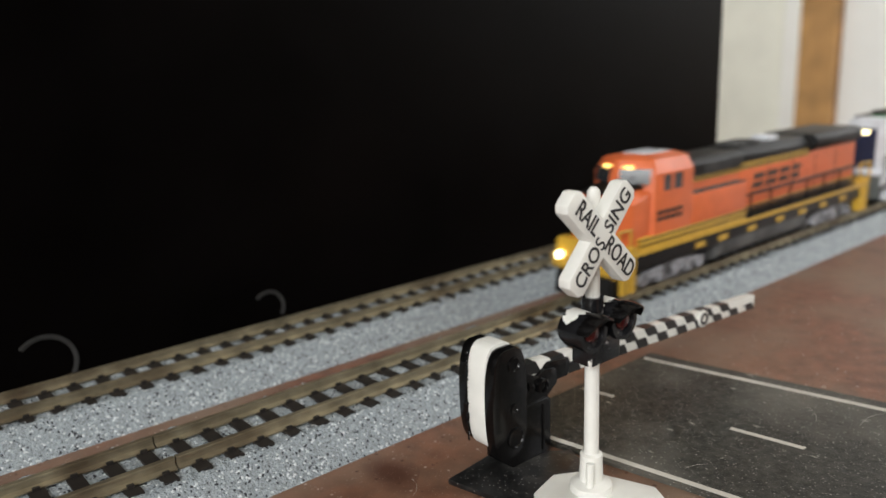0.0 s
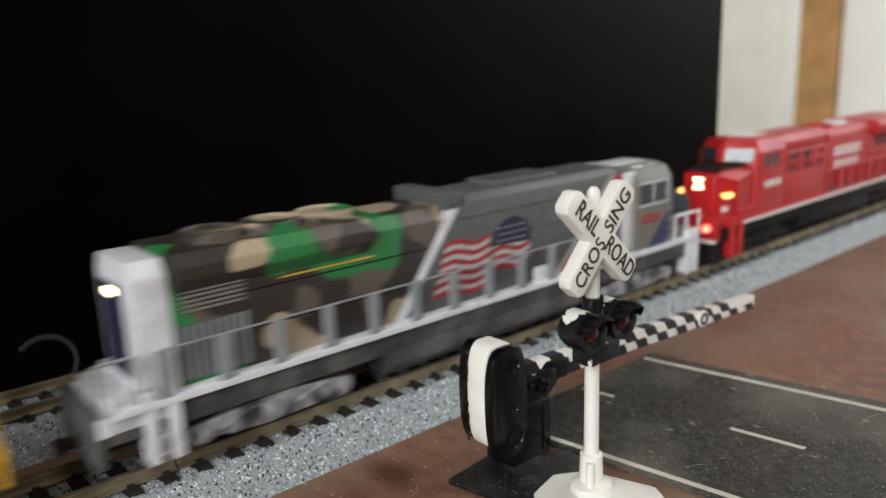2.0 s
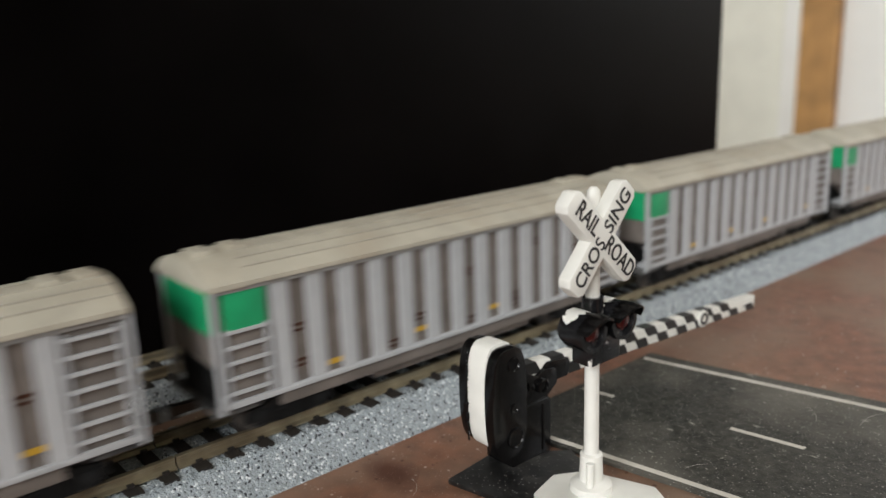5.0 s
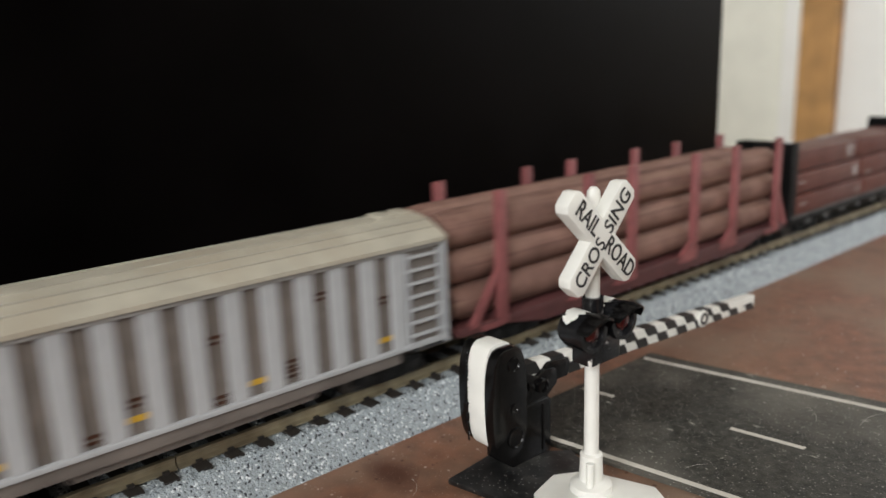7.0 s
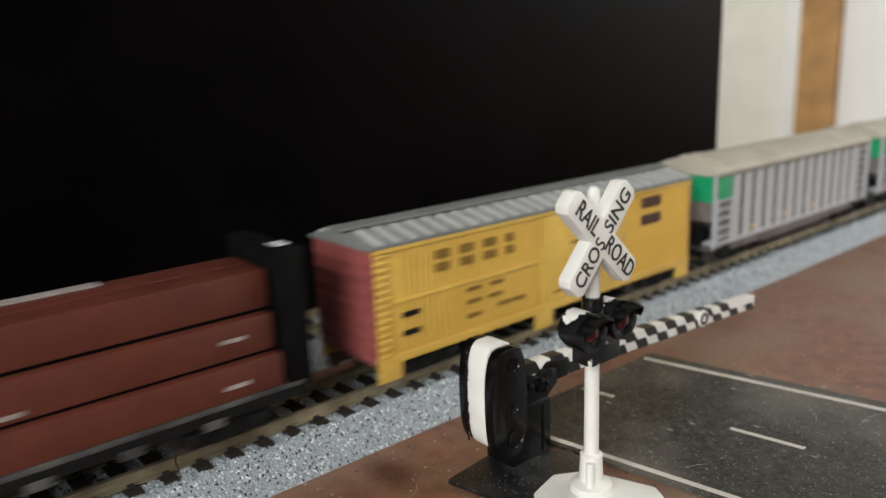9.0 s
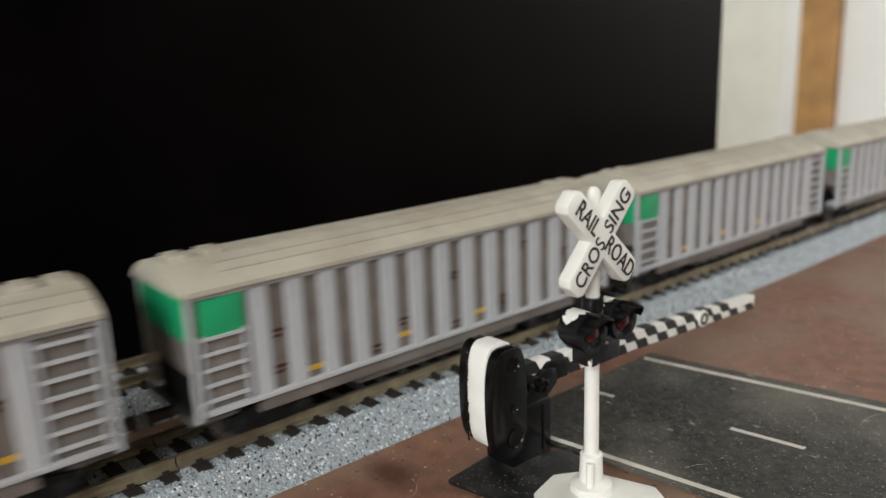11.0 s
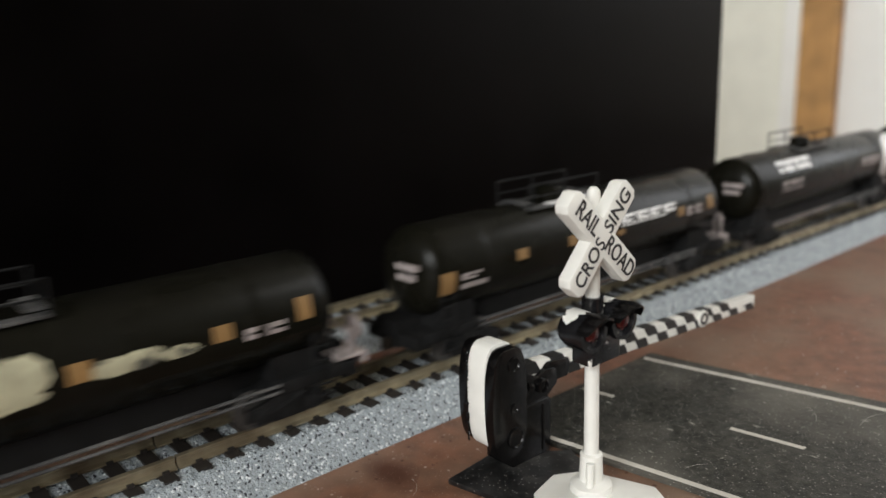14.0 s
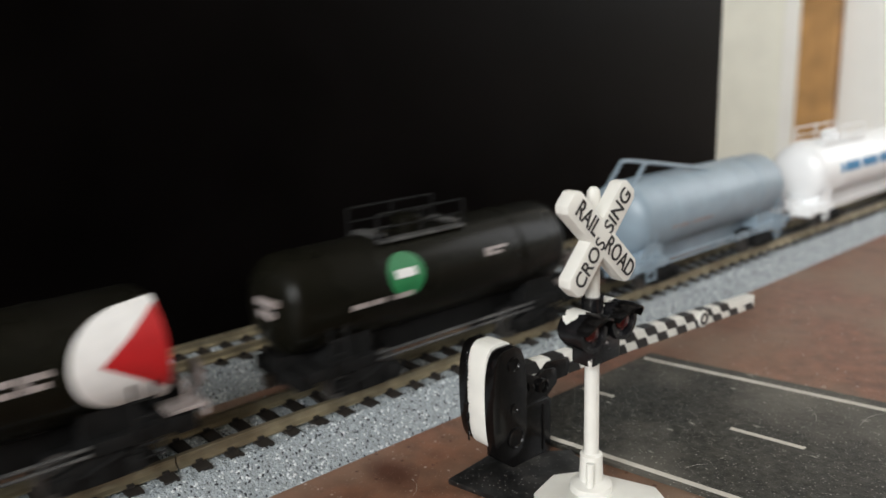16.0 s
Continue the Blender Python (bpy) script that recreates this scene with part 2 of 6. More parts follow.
def track(y, first_tie, label):
    base = thing("railway_track", 0, y, 0, label, "model railway track", "parallel tracks")
    bm = bmesh.new()
    prof = [(-14.1, 0), (-9.6, 4.6), (-8.8, 5.0), (-7.4, 5.0), (-5.8, 4.8), (5.8, 4.8), (7.4, 5.0), (8.8, 5.0), (9.6, 4.6), (14.1, 0)]
    # granular surface: a grid over the profile, roughened
    pts = []
    for (u0, v0), (u1, v1) in zip(prof, prof[1:]):
        n = max(2, int(math.hypot(u1 - u0, v1 - v0) / 0.45))
        pts += [(u0 + (u1 - u0) * i / n, v0 + (v1 - v0) * i / n) for i in range(n)]
    pts.append(prof[-1])
    end = EAST if y < -20 else 880
    xs = [-60 + 0.5 * i for i in range(680)] + [280 + 4 * i for i in range(int((end - 280) / 4) + 1)]
    rows = []
    for x in xs:
        row = []
        for u, v in pts:
            k = noise.noise(Vector((x * 1.3, u * 1.3 + y, v * 1.3))) * 0.22 + noise.noise(Vector((x * 0.35, u * 0.35 + y, v * 0.3))) * 0.12
            e = 0 if v == 0 else 1
            if v > 4.4 and abs(u) < 9:
                k = k * 1.9 + 0.05
            row.append(bm.verts.new((x, u + e * k * (-0.6 if u < 0 else 0.6), v + e * k)))
        rows.append(row)
    for p, q in zip(rows, rows[1:]):
        for i in range(len(pts) - 1):
            bm.faces.new((p[i], p[i + 1], q[i + 1], q[i]))
    bmesh.ops.recalc_face_normals(bm, faces=bm.faces[:])
    part("roadbed", bm, BALLAST, base, "grey speckled moulded ballast roadbed", True)
    head = [(-1.15, 5.2), (1.15, 5.2), (1.15, 5.45), (0.45, 5.75), (0.4, 6.45), (0.5, 6.55), (0.5, 6.95), (0.42, 7.0), (-0.42, 7.0), (-0.5, 6.95), (-0.5, 6.55), (-0.4, 6.45), (-0.45, 5.75), (-1.15, 5.45)]
    for side in (-4.55, 4.55):
        ends = (-60, JOINT, end) if y < -20 else (-60, end)
        for a, b in zip(ends, ends[1:]):
            bm = bmesh.new()
            prism(bm, [(u + side, v) for u, v in head], a + 0.12, b - 0.12, "x")
            part("rail", bm, RAIL, base, "", False)
    bm = bmesh.new()
    box(bm, -1.15, 1.15, -8.3, 8.3, 3.9, 5.28, 0.12)
    for sy in (-4.55, 4.55):
        for d in (-1.3, 1.3):
            box(bm, -0.5, 0.5, sy + d - 0.3, sy + d + 0.3, 5.2, 5.75)
    me = mesh_of("tie", bm, TIE)
    for i in range(-16, 150):
        if first_tie + i * TIE_STEP > end - 1 or first_tie + i * TIE_STEP < -60:
            continue
        ob = new("tie", me)
        ob.parent = base
        ob.matrix_basis = pose((first_tie + i * TIE_STEP) * MM, 0, 0)
    return base


JOINT = 36.0


def return_loop():
    """The rest of the oval, round the table's ends and back."""
    base = thing("railway_track", 0, 0, 0, "oval return track on grey speckled roadbed round the table", "model railway track", "parallel tracks")
    total = 2 * (math.pi * BEND + EAST - WEST)

    def sweep(name, prof, mat, lift=0.0):
        bm = bmesh.new()
        n = 340
        rows = []
        for i in range(n + 1):
            p, a = along(EAST + (total - (EAST + 60)) * i / n)
            side = Vector((-math.sin(a), math.cos(a), 0))
            rows.append([bm.verts.new(p + side * u + Vector((0, 0, v))) for u, v in prof])
        for p, q in zip(rows, rows[1:]):
            for k in range(len(prof) - 1):
                bm.faces.new((p[k], p[k + 1], q[k + 1], q[k]))
        bmesh.ops.recalc_face_normals(bm, faces=bm.faces[:])
        part(name, bm, mat, base)

    sweep("roadbed", [(-14.1, 0), (-9.6, 4.6), (-7.4, 4.95), (-5.8, 4.45), (5.8, 4.45), (7.4, 4.95), (9.6, 4.6), (14.1, 0)], BALLAST)
    for side in (-4.55, 4.55):
        sweep("rail", [(u + side, v) for u, v in ((-1.15, 5.2), (-0.45, 5.75), (-0.5, 7.0), (0.5, 7.0), (0.45, 5.75), (1.15, 5.2))], RAIL)
    bm = bmesh.new()
    box(bm, -1.15, 1.15, -8.3, 8.3, 3.9, 5.28)
    me = mesh_of("tie", bm, TIE)
    for i in range(280):
        p, a = along(EAST + 4 + (total - EAST - 70) * i / 279)
        ob = new("tie", me)
        ob.parent = base
        ob.matrix_basis = pose(p.x * MM, p.y * MM, 0, 0, 0, math.degrees(a))


track(0, 23.49, "double rail track on grey ballast roadbed, set against the dark board")
track(-37.07, 49.53, "brown-railed track on grey speckled roadbed beside the road crossing")
return_loop()


# ---- the level crossing ----
def road():
    bm = bmesh.new()
    ys = [-58.5 - 6 * i for i in range(26)]
    lo, hi = [], []
    for y in ys:
        d = max(0, -60 - y)
        lo.append((86.4 + 0.165 * d, y))
        hi.append((133.4 + 0.2 * d, y))
    prism(bm, lo + hi[::-1], -0.5, 0.55, "z")
    ob = setting("road", bm, ASPHALT, "dark grey printed road mat with white lines, dusty", "road")

    def line(name, x, w, y0, y1, lean=0.165):
        bm = bmesh.new()
        n = max(2, int((y0 - y1) / 3))
        a, b = [], []
        for i in range(n + 1):
            y = y0 + (y1 - y0) * i / n
            c = lean * max(0, -60 - y)
            a.append((x + c - w / 2, y))
            b.append((x + c + w / 2, y))
        prism(bm, a + b[::-1], 0.5, 0.6, "z")
        part(name, bm, PAINT, ob, "worn white painted line", False)

    line("edge_line", 129.9, 1.25, -59.3, -190, 0.2)
    line("edge_line", 88.0, 1.1, -60, -190)
    for y in (-60, -88.2, -116.4, -144.6):
        line("centre_dash", 108.9, 0.95, y, y - (6.6 if y == -60 else 11.8))


road()

RED_LENS = material("red_lens", (0.06, 0.006, 0.006), 0.25, var=0.2)
OFFWHITE = material("worn_white_paint", (0.78, 0.77, 0.72), 0.42, var=0.06, scale=250)
INK = material("black_lettering", (0.012, 0.012, 0.012), 0.45, var=0.2)
DUSTY_BLACK = material("dusty_black_plastic", (0.009, 0.009, 0.009), 0.4, var=0.4, scale=500, bump=0.3, second=(0.04, 0.038, 0.035), mscale=250, mix=(0.52, 0.72))
specks(DUSTY_BLACK, 3000, 0.12, (0.2, 0.195, 0.185))
CHIPPED = material("chipped_black_paint", (0.009, 0.009, 0.01), 0.25, var=0.3, second=(0.75, 0.74, 0.7), mscale=420, mix=(0.66, 0.68))


def letters(text, size, parent, m, mat, squeeze=1.0):
    cu = bpy.data.curves.new("letters", "FONT")
    cu.body, cu.size, cu.align_x, cu.align_y, cu.extrude = text, size * MM, "CENTER", "CENTER", 0.06 * MM
    cu.offset = 0.00003
    tmp = bpy.data.objects.new("letters", cu)
    scene.collection.objects.link(tmp)
    bpy.context.view_layer.update()
    me = bpy.data.meshes.new_from_object(tmp.evaluated_get(bpy.context.evaluated_depsgraph_get()))
    bpy.data.objects.remove(tmp)
    me.materials.clear()
    me.materials.append(mat)
    ob = new("lettering", me)
    ob.parent = parent
    ob.matrix_basis = m @ Matrix.Diagonal((squeeze, 1, 1, 1))
    return tagged(ob, "raised black lettering")


def stadium(x, r, z0, z1, n=14):
    """The outline of a tall rounded plate."""
    mid, h, pts = (z0 + z1) / 2, (z1 - z0) / 2, []
    for i in range(2 * n):
        t = math.pi * (i + 0.5) / n
        c, d = math.cos(t), math.sin(t)
        pts.append((x + r * math.copysign(abs(c) ** 0.55, c), mid + h * math.copysign(abs(d) ** 0.8, d)))
    return pts


def crossing_signal():
    s = thing("crossing_signal", 80.0, -85.2, 0, "white plastic crossbuck post with two black lamp heads", "crossing signal")
    bm = bmesh.new()
    prism(bm, [(-11.3, -2.6), (-6.8, 5.0), (-1.0, 6.4), (3.6, 3.6), (7.0, -6.2), (4.0, -11.5), (-6, -11)], 0, 2.0, "z", 0.35)
    part("base", bm, OFFWHITE, s)
    bm = bmesh.new()
    lathe(bm, [(1.9, 3.1), (3.0, 3.0), (3.3, 2.3), (3.6, 1.75), (7.6, 1.6), (7.8, 1.25)], 24, None, "z")
    rod(bm, (-1.5, -1.0, 2.5), (-1.6, -1.1, 7.0), 0.6, 10)
    part("collar", bm, OFFWHITE, s)
    bm = bmesh.new()
    lathe(bm, [(7.0, 1.08), (44.9, 0.95), (45.8, 0.85), (46.3, 0.45)], 20, None, "z")
    part("post", bm, OFFWHITE, s)
    bm = bmesh.new()
    lathe(bm, [(0, 0.5), (0.12, 0.45)], 10, Matrix.Translation((-0.9, -0.75, 21.8)) @ Matrix.Rotation(radians(40), 4, "Z"), "y")
    part("rivet", bm, INK, s)
    cx, cz = -1.45, 40.0
    for ang, words, length in ((-43.5, (("RAIL", -4.5, 3.3, 0.82), ("ROAD", 4.7, 3.3, 0.82)), 17.6), (47.5, (("CROS", -3.9, 3.1, 0.9), ("SING", 4.4, 3.1, 0.95)), 17.0)):
        m = Matrix.Translation((cx, 0, cz)) @ Matrix.Rotation(radians(-ang), 4, "Y")
        bm = bmesh.new()
        h = length / 2
        dy = 0.0 if ang < 0 else 0.06
        prism(bm, [(-h, -1.1), (-h + 0.8, -1.85), (h - 0.8, -1.85), (h, -1.1), (h, 1.1), (h - 0.8, 1.85), (-h + 0.8, 1.85), (-h, 1.1)], -2.9 + dy, -0.75 - dy, "y", 0.22, m)
        board = part("crossbuck_board", bm, OFFWHITE, s)
        for word, off, size, sq in words:
            mm = m.copy()
            mm.translation *= MM
            mm = mm @ Matrix.Translation((off * MM, (-2.9 + dy - 0.02) * MM, 0)) @ Matrix.Rotation(radians(90), 4, "X")
            letters(word, size, board, mm, INK, sq)
    bm = bmesh.new()
    box(bm, -3.4, 3.0, -2.6, 0.9, 22.3, 26.2, 0.5)
    rod(bm, (0, 0, 24), (0, 0, 31.2), 1.5, 16)
    part("lamp_bracket", bm, CHIPPED, s)
    for x, z in ((-3.3, 27.4), (3.3, 27.6)):
        bm = bmesh.new()
        m = Matrix.Translation((x, 0, z))
        lathe(bm, [(1.9, 1.3), (1.5, 2.2), (0.6, 2.6), (-2.2, 2.6), (-2.3, 2.75), (-3.0, 2.75), (-3.0, 2.2), (-2.4, 2.0)], 28, m, "y")
        lamp = part("signal_lamp", bm, CHIPPED, s, "black signal lamp with chipped paint")
        bm = bmesh.new()
        rng = random.Random(int(40 + x))
        edge = rng.uniform(0, 30)
        for k in range(36):
            t0, t1 = radians(30 + 3.5 * k), radians(33.7 + 3.5 * k)
            fall = abs(k - 17.5) / 18
            ya = -1.5 + 1.6 * fall * fall + 1.1 * noise.noise(Vector((edge, k * 0.23, 0)))
            yb = 1.0 - 0.9 * fall ** 3 + 0.5 * noise.noise(Vector((edge, k * 0.4, 9)))
            if ya < yb - 0.1:
                prism(bm, [(x + rr * math.cos(t), z + rr * math.sin(t)) for rr, t in ((2.66, t0), (2.66, t1), (2.4, t1), (2.4, t0))], ya if x < 0 else min(ya + 0.8, yb - 0.1), yb, "y")
        part("bare_patch", bm, OFFWHITE, lamp, "white patch where the black paint has worn off", False)
        bm = bmesh.new()
        n, rows = 14, []
        for d, r in ((-2.6, 2.75), (-3.9, 2.8), (-5.3, 2.6)):
            rows.append([(x + rr * math.cos(t), d + 0.9 * (1 - math.sin(t)) * (1.9 if d < -4 else 0.7), z + rr * math.sin(t)) for rr in (r, r - 0.28) for t in [radians(8 + 164 * i / n) for i in range(n + 1)]])
        grid = [[bm.verts.new(p) for p in row] for row in rows]
        k = n + 1
        for p, q in zip(grid, grid[1:]):
            for i in range(n):
                bm.faces.new((p[i], p[i + 1], q[i + 1], q[i]))
                bm.faces.new((p[k + i], q[k + i], q[k + i + 1], p[k + i + 1]))
        for p in (grid[0], grid[-1]):
            for i in range(n):
                bm.faces.new((p[i], p[k + i], p[k + i + 1], p[i + 1]))
        bmesh.ops.recalc_face_normals(bm, faces=bm.faces[:])
        part("hood", bm, BLACK, lamp)
        bm = bmesh.new()
        lathe(bm, [(-2.5, 1.35), (-2.9, 1.1), (-3.1, 0.5)], 20, m, "y")
        part("lens", bm, RED_LENS, lamp, "dark red lens")


crossing_signal()


def crossing_gate():
    g = thing("crossing_gate", 76.3, -68.7, 0, "black crossing gate with counterweight and lowered black and white striped arm", "crossing gate")
    bm = bmesh.new()
    prism(bm, [(-8.4, 1.4), (2.5, 2.6), (12.0, -5.8), (9.0, -13.0), (-6.0, -10.5)], 0, 0.9, "z", 0.2)
    part("base_plate", bm, DUSTY_BLACK, g, "dusty black base plate")
    bm = bmesh.new()
    prism(bm, stadium(0, 3.5, 4.6, 21.4), 1.9, 3.8, "y", 0.3)
    part("counterweight", bm, BLACK, g, "black counterweight plate")
    bm = bmesh.new()
    prism(bm, stadium(0, 3.5, 4.4, 21.6, 14), -1.95, 1.88, "y", 0.25)
    plate = part("counterweight", bm, OFFWHITE, g, "white painted counterweight plate with a ragged paint edge")
    rng = random.Random(21)
    bm = bmesh.new()
    for k in range(26):
        z = 5.6 + 14.4 * (k / 25) ** 1.3
        s = rng.uniform(0.14, 0.42)
        bmesh.ops.create_icosphere(bm, subdivisions=1, radius=1.0, matrix=Matrix.Translation((-3.52 + 0.06 * abs(z - 13) ** 1.2 * 0.12, 1.78, z)) @ Matrix.Diagonal((0.12, s, s * rng.uniform(0.8, 1.5), 1)))
    part("paint_edge", bm, BLACK, plate, "ragged black paint edge")
    bm = bmesh.new()
    prism(bm, stadium(0.2, 3.8, 3.0, 21.2), -3.9, -1.97, "y", 0.4)
    part("counterweight", bm, BLACK, g, "glossy black counterweight plate")
    for x, z, r in ((1.0, 18.4, 1.25), (1.0, 11.2, 0.8), (1.2, 6.2, 1.7)):
        bm = bmesh.new()
        lathe(bm, [(0, r), (-0.45, r), (-0.5, r - 0.25), (-0.3, r - 0.4), (-0.3, 0.1)], 20, Matrix.Translation((x, -3.68, z)), "y")
        part("boss", bm, BLACK, g)
    bm = bmesh.new()
    box(bm, 0.9, 9.9, -3.4, 2.6, 0.8, 10.2, 0.5)
    box(bm, 7.7, 8.3, -3.55, -3.3, 1.6, 9.6, 0.1)
    part("gear_box", bm, BLACK, g)
    bm = bmesh.new()
    prism(bm, [(1.5, 8.0), (4.0, 16.5), (5.5, 15.2), (7.2, 14.2), (9.2, 15.0), (11.8, 14.4), (12.0, 11.8), (9.8, 10.4), (9.8, 8.0)], -3.0, 1.2, "y", 0.4)
    part("pivot_bracket", bm, BLACK, g)
    for x, z, r in ((8.0, 12.6, 1.25), (5.2, 13.2, 0.6)):
        bm = bmesh.new()
        lathe(bm, [(0, r), (-0.7, r), (-0.8, r - 0.3), (-0.4, r - 0.45), (-0.4, 0.1)], 18, Matrix.Translation((x, -3.0, z)), "y")
        part("pivot_pin", bm, BLACK, g)
    # the arm: slanted black and white blocks from the pivot to the tip
    a, b = Vector((6.0, -1.2, 14.6)), Vector((76.8, -1.3, 10.1))
    length = (b - a).length
    m = Matrix.Translation(a) @ Matrix.Rotation(math.atan2(a.z - b.z, b.x - a.x), 4, "Y")

    def half(x):
        return 1.95 - 0.55 * x / length

    arm_bm = bmesh.new()
    prism(arm_bm, [(0, -half(0)), (length, -half(length)), (length, half(length)), (0, half(0))], -1.0, 1.0, "y", 0.1, m)
    arm = part("arm", arm_bm, OFFWHITE, g, "white striped gate arm")
    n = 22
    step = length / n
    for i in range(n):
        for row in (0, 1):
            if (i + row) % 2 == 0 or i > n - 3 and row == 1:
                continue
            x0, x1, sl = i * step, (i + 1) * step, -0.55 * step
            h0 = half(x0)
            bm = bmesh.new()
            if row == 0:
                prism(bm, [(x0, -h0 - 0.03), (x1, -h0 - 0.03), (x1 + 0.6 * sl, 0), (x0 + 0.6 * sl, 0)], -1.05, 1.05, "y", 0, m)
            else:
                prism(bm, [(x0 + 0.2 * sl, 0), (x1 + 0.2 * sl, 0), (x1 + sl, h0 + 0.03), (x0 + sl, h0 + 0.03)], -1.05, 1.05, "y", 0, m)
            part("stripe", bm, INK, arm, "", False)
    bm = bmesh.new()
    prism(bm, [(3.0, -2.2), (9.0, -2.0), (9.6, 0.2), (9.0, 1.2), (4.0, 1.4), (3.0, 0.6)], -1.4, 1.4, "y", 0.2, m)
    part("arm_clamp", bm, BLACK, arm)
    bm = bmesh.new()
    lathe(bm, [(0.2, 1.75), (-0.3, 1.65), (-0.35, 1.4)], 20, m @ Matrix.Translation((50.3, -1.05, 0.0)), "y")
    part("badge", bm, OFFWHITE, arm, "round white badge on the arm")
    bm = bmesh.new()
    lathe(bm, [(-0.34, 1.3), (-0.45, 1.25), (-0.45, 0.75), (-0.34, 0.7)], 20, m @ Matrix.Translation((50.3, -1.05, 0.0)), "y")
    for f in [f for f in bm.faces if len(f.verts) > 4]:
        bm.faces.remove(f)
    part("badge_ring", bm, INK, arm, "small dark ring mark")


crossing_gate()


HAIR = material("pale_fibre", (0.5, 0.48, 0.45), 0.6)


def dust_fibres():
    rng = random.Random(3)
    for x, y, a, ln in ((126, -97, 20, 6), (137, -104, 150, 8), (100, -92, 130, 4), (62, -66, 30, 5)):
        bm = bmesh.new()
        z = 0.66 if x > 86 else (1.0 if x > 67.9 else 0.07)
        p = Vector((x, y, z))
        for k in range(8):
            t = radians(a + 6 * k + rng.uniform(-12, 12))
            q = p + Vector((math.cos(t), math.sin(t), 0)) * ln / 8
            rod(bm, p, q, 0.018, 5)
            p = q
        ob = part("dust_fibre", bm, HAIR, None)
        tagged(ob, "thin pale dust fibre lying on the layout", "fibre", "dust fibres")


dust_fibres()


# ---- rolling stock ----
ORANGE = material("orange_paint", (0.68, 0.145, 0.045), 0.38, var=0.08, scale=300)
YELLOW = material("yellow_paint", (0.55, 0.33, 0.04), 0.42, var=0.1, scale=300)
BLACKP = material("satin_black_paint", (0.006, 0.006, 0.0065), 0.45, var=0.3, scale=300, spec=0.3)
REDP = material("red_paint", (0.42, 0.013, 0.016), 0.38, var=0.08, scale=300)
GREYP = material("grey_paint", (0.085, 0.094, 0.092), 0.45, var=0.1, scale=300)
SILVER = material("silver_paint", (0.7, 0.72, 0.76), 0.3, var=0.12, scale=300, metal=0.15)
DARKGREY = material("weathered_dark_grey", (0.035, 0.035, 0.035), 0.6, var=0.3, scale=500, second=(0.085, 0.083, 0.08), mscale=150)
TRUCK_GREY = material("truck_silver", (0.27, 0.27, 0.29), 0.42, var=0.5, scale=500, second=(0.04, 0.04, 0.042), mscale=260, mix=(0.45, 0.6))
UNDER = material("underframe_black", (0.006, 0.006, 0.006), 0.7, var=0.4, scale=400, spec=0.2)
STEEL = material("wheel_steel", (0.12, 0.115, 0.11), 0.5, metal=0.7, var=0.2)
GLASS = material("dark_window", (0.03, 0.032, 0.035), 0.08, var=0.1)
LETTER_DARK = material("dark_brown_lettering", (0.05, 0.018, 0.008), 0.45, var=0.2)
LETTER_WHITE = material("white_lettering", (0.75, 0.74, 0.73), 0.5, var=0.05)
GLOW = material("warm_headlight", (0.9, 0.8, 0.5), 0.3, emit=(1.0, 0.84, 0.45), strength=7.0)
GLOW_RED = material("red_tinted_light", (0.9, 0.3, 0.2), 0.3, emit=(1.0, 0.13, 0.08), strength=5.0)
NUMBER_GLOW = material("number_board_glow", (0.9, 0.6, 0.2), 0.4, emit=(1.0, 0.6, 0.15), strength=2.5)
COUPLER = material("coupler_brown", (0.03, 0.024, 0.018), 0.45, metal=0.5, var=0.3)
GOLD_PIPE = material("brake_gear_tan", (0.3, 0.24, 0.13), 0.5, metal=0.3, var=0.3)
CARS = []


def camo_material():
    m = material("camouflage_paint", (0.2, 0.2, 0.2), 0.5)
    N, K = m.node_tree.nodes, m.node_tree.links
    b = N["Principled BSDF"]
    tc = [n for n in N if n.bl_idname == "ShaderNodeTexCoord"][0]
    col = None
    for shift, scale, lo, tone in ((0.0, 95.0, 0.5, (0.1, 0.08, 0.065, 1)), (0.31, 62.0, 0.535, (0.36, 0.29, 0.2, 1)), (0.77, 55.0, 0.54, (0.02, 0.17, 0.045, 1))):
        mp = N.new("ShaderNodeMapping")
        mp.inputs["Location"].default_value = (shift, shift * 2, shift)
        n = N.new("ShaderNodeTexNoise")
        n.inputs["Scale"].default_value, n.inputs["Detail"].default_value = scale, 1.5
        r = N.new("ShaderNodeMapRange")
        r.inputs["From Min"].default_value, r.inputs["From Max"].default_value = lo, lo + 0.015
        mx = N.new("ShaderNodeMix")
        mx.data_type = "RGBA"
        mx.inputs["A"].default_value, mx.inputs["B"].default_value = (0.028, 0.023, 0.019, 1), tone
        K.new(tc.outputs["Object"], mp.inputs["Vector"])
        K.new(mp.outputs["Vector"], n.inputs["Vector"])
        K.new(n.outputs["Fac"], r.inputs["Value"])
        K.new(r.outputs["Result"], mx.inputs["Factor"])
        if col:
            K.new(col, mx.inputs["A"])
        col = mx.outputs["Result"]
    K.new(col, b.inputs["Base Color"])
    return m


CAMO = camo_material()


def wheels(parent, x, r=2.9):
    bm = bmesh.new()
    rod(bm, (x, -5.2, r), (x, 5.2, r), 0.6, 8)
    for y in (-4.9, 4.9):
        s = 1 if y > 0 else -1
        lathe(bm, [(s * 4.1, r + 0.45), (s * 4.35, r + 0.45), (s * 4.4, r), (s * 5.2, r - 0.08), (s * 5.2, r - 0.5), (s * 4.95, r - 0.7), (s * 4.95, 0.6)], 20, Matrix.Translation((x, 0, r)), "y")
    return part("wheelset", bm, STEEL, parent)


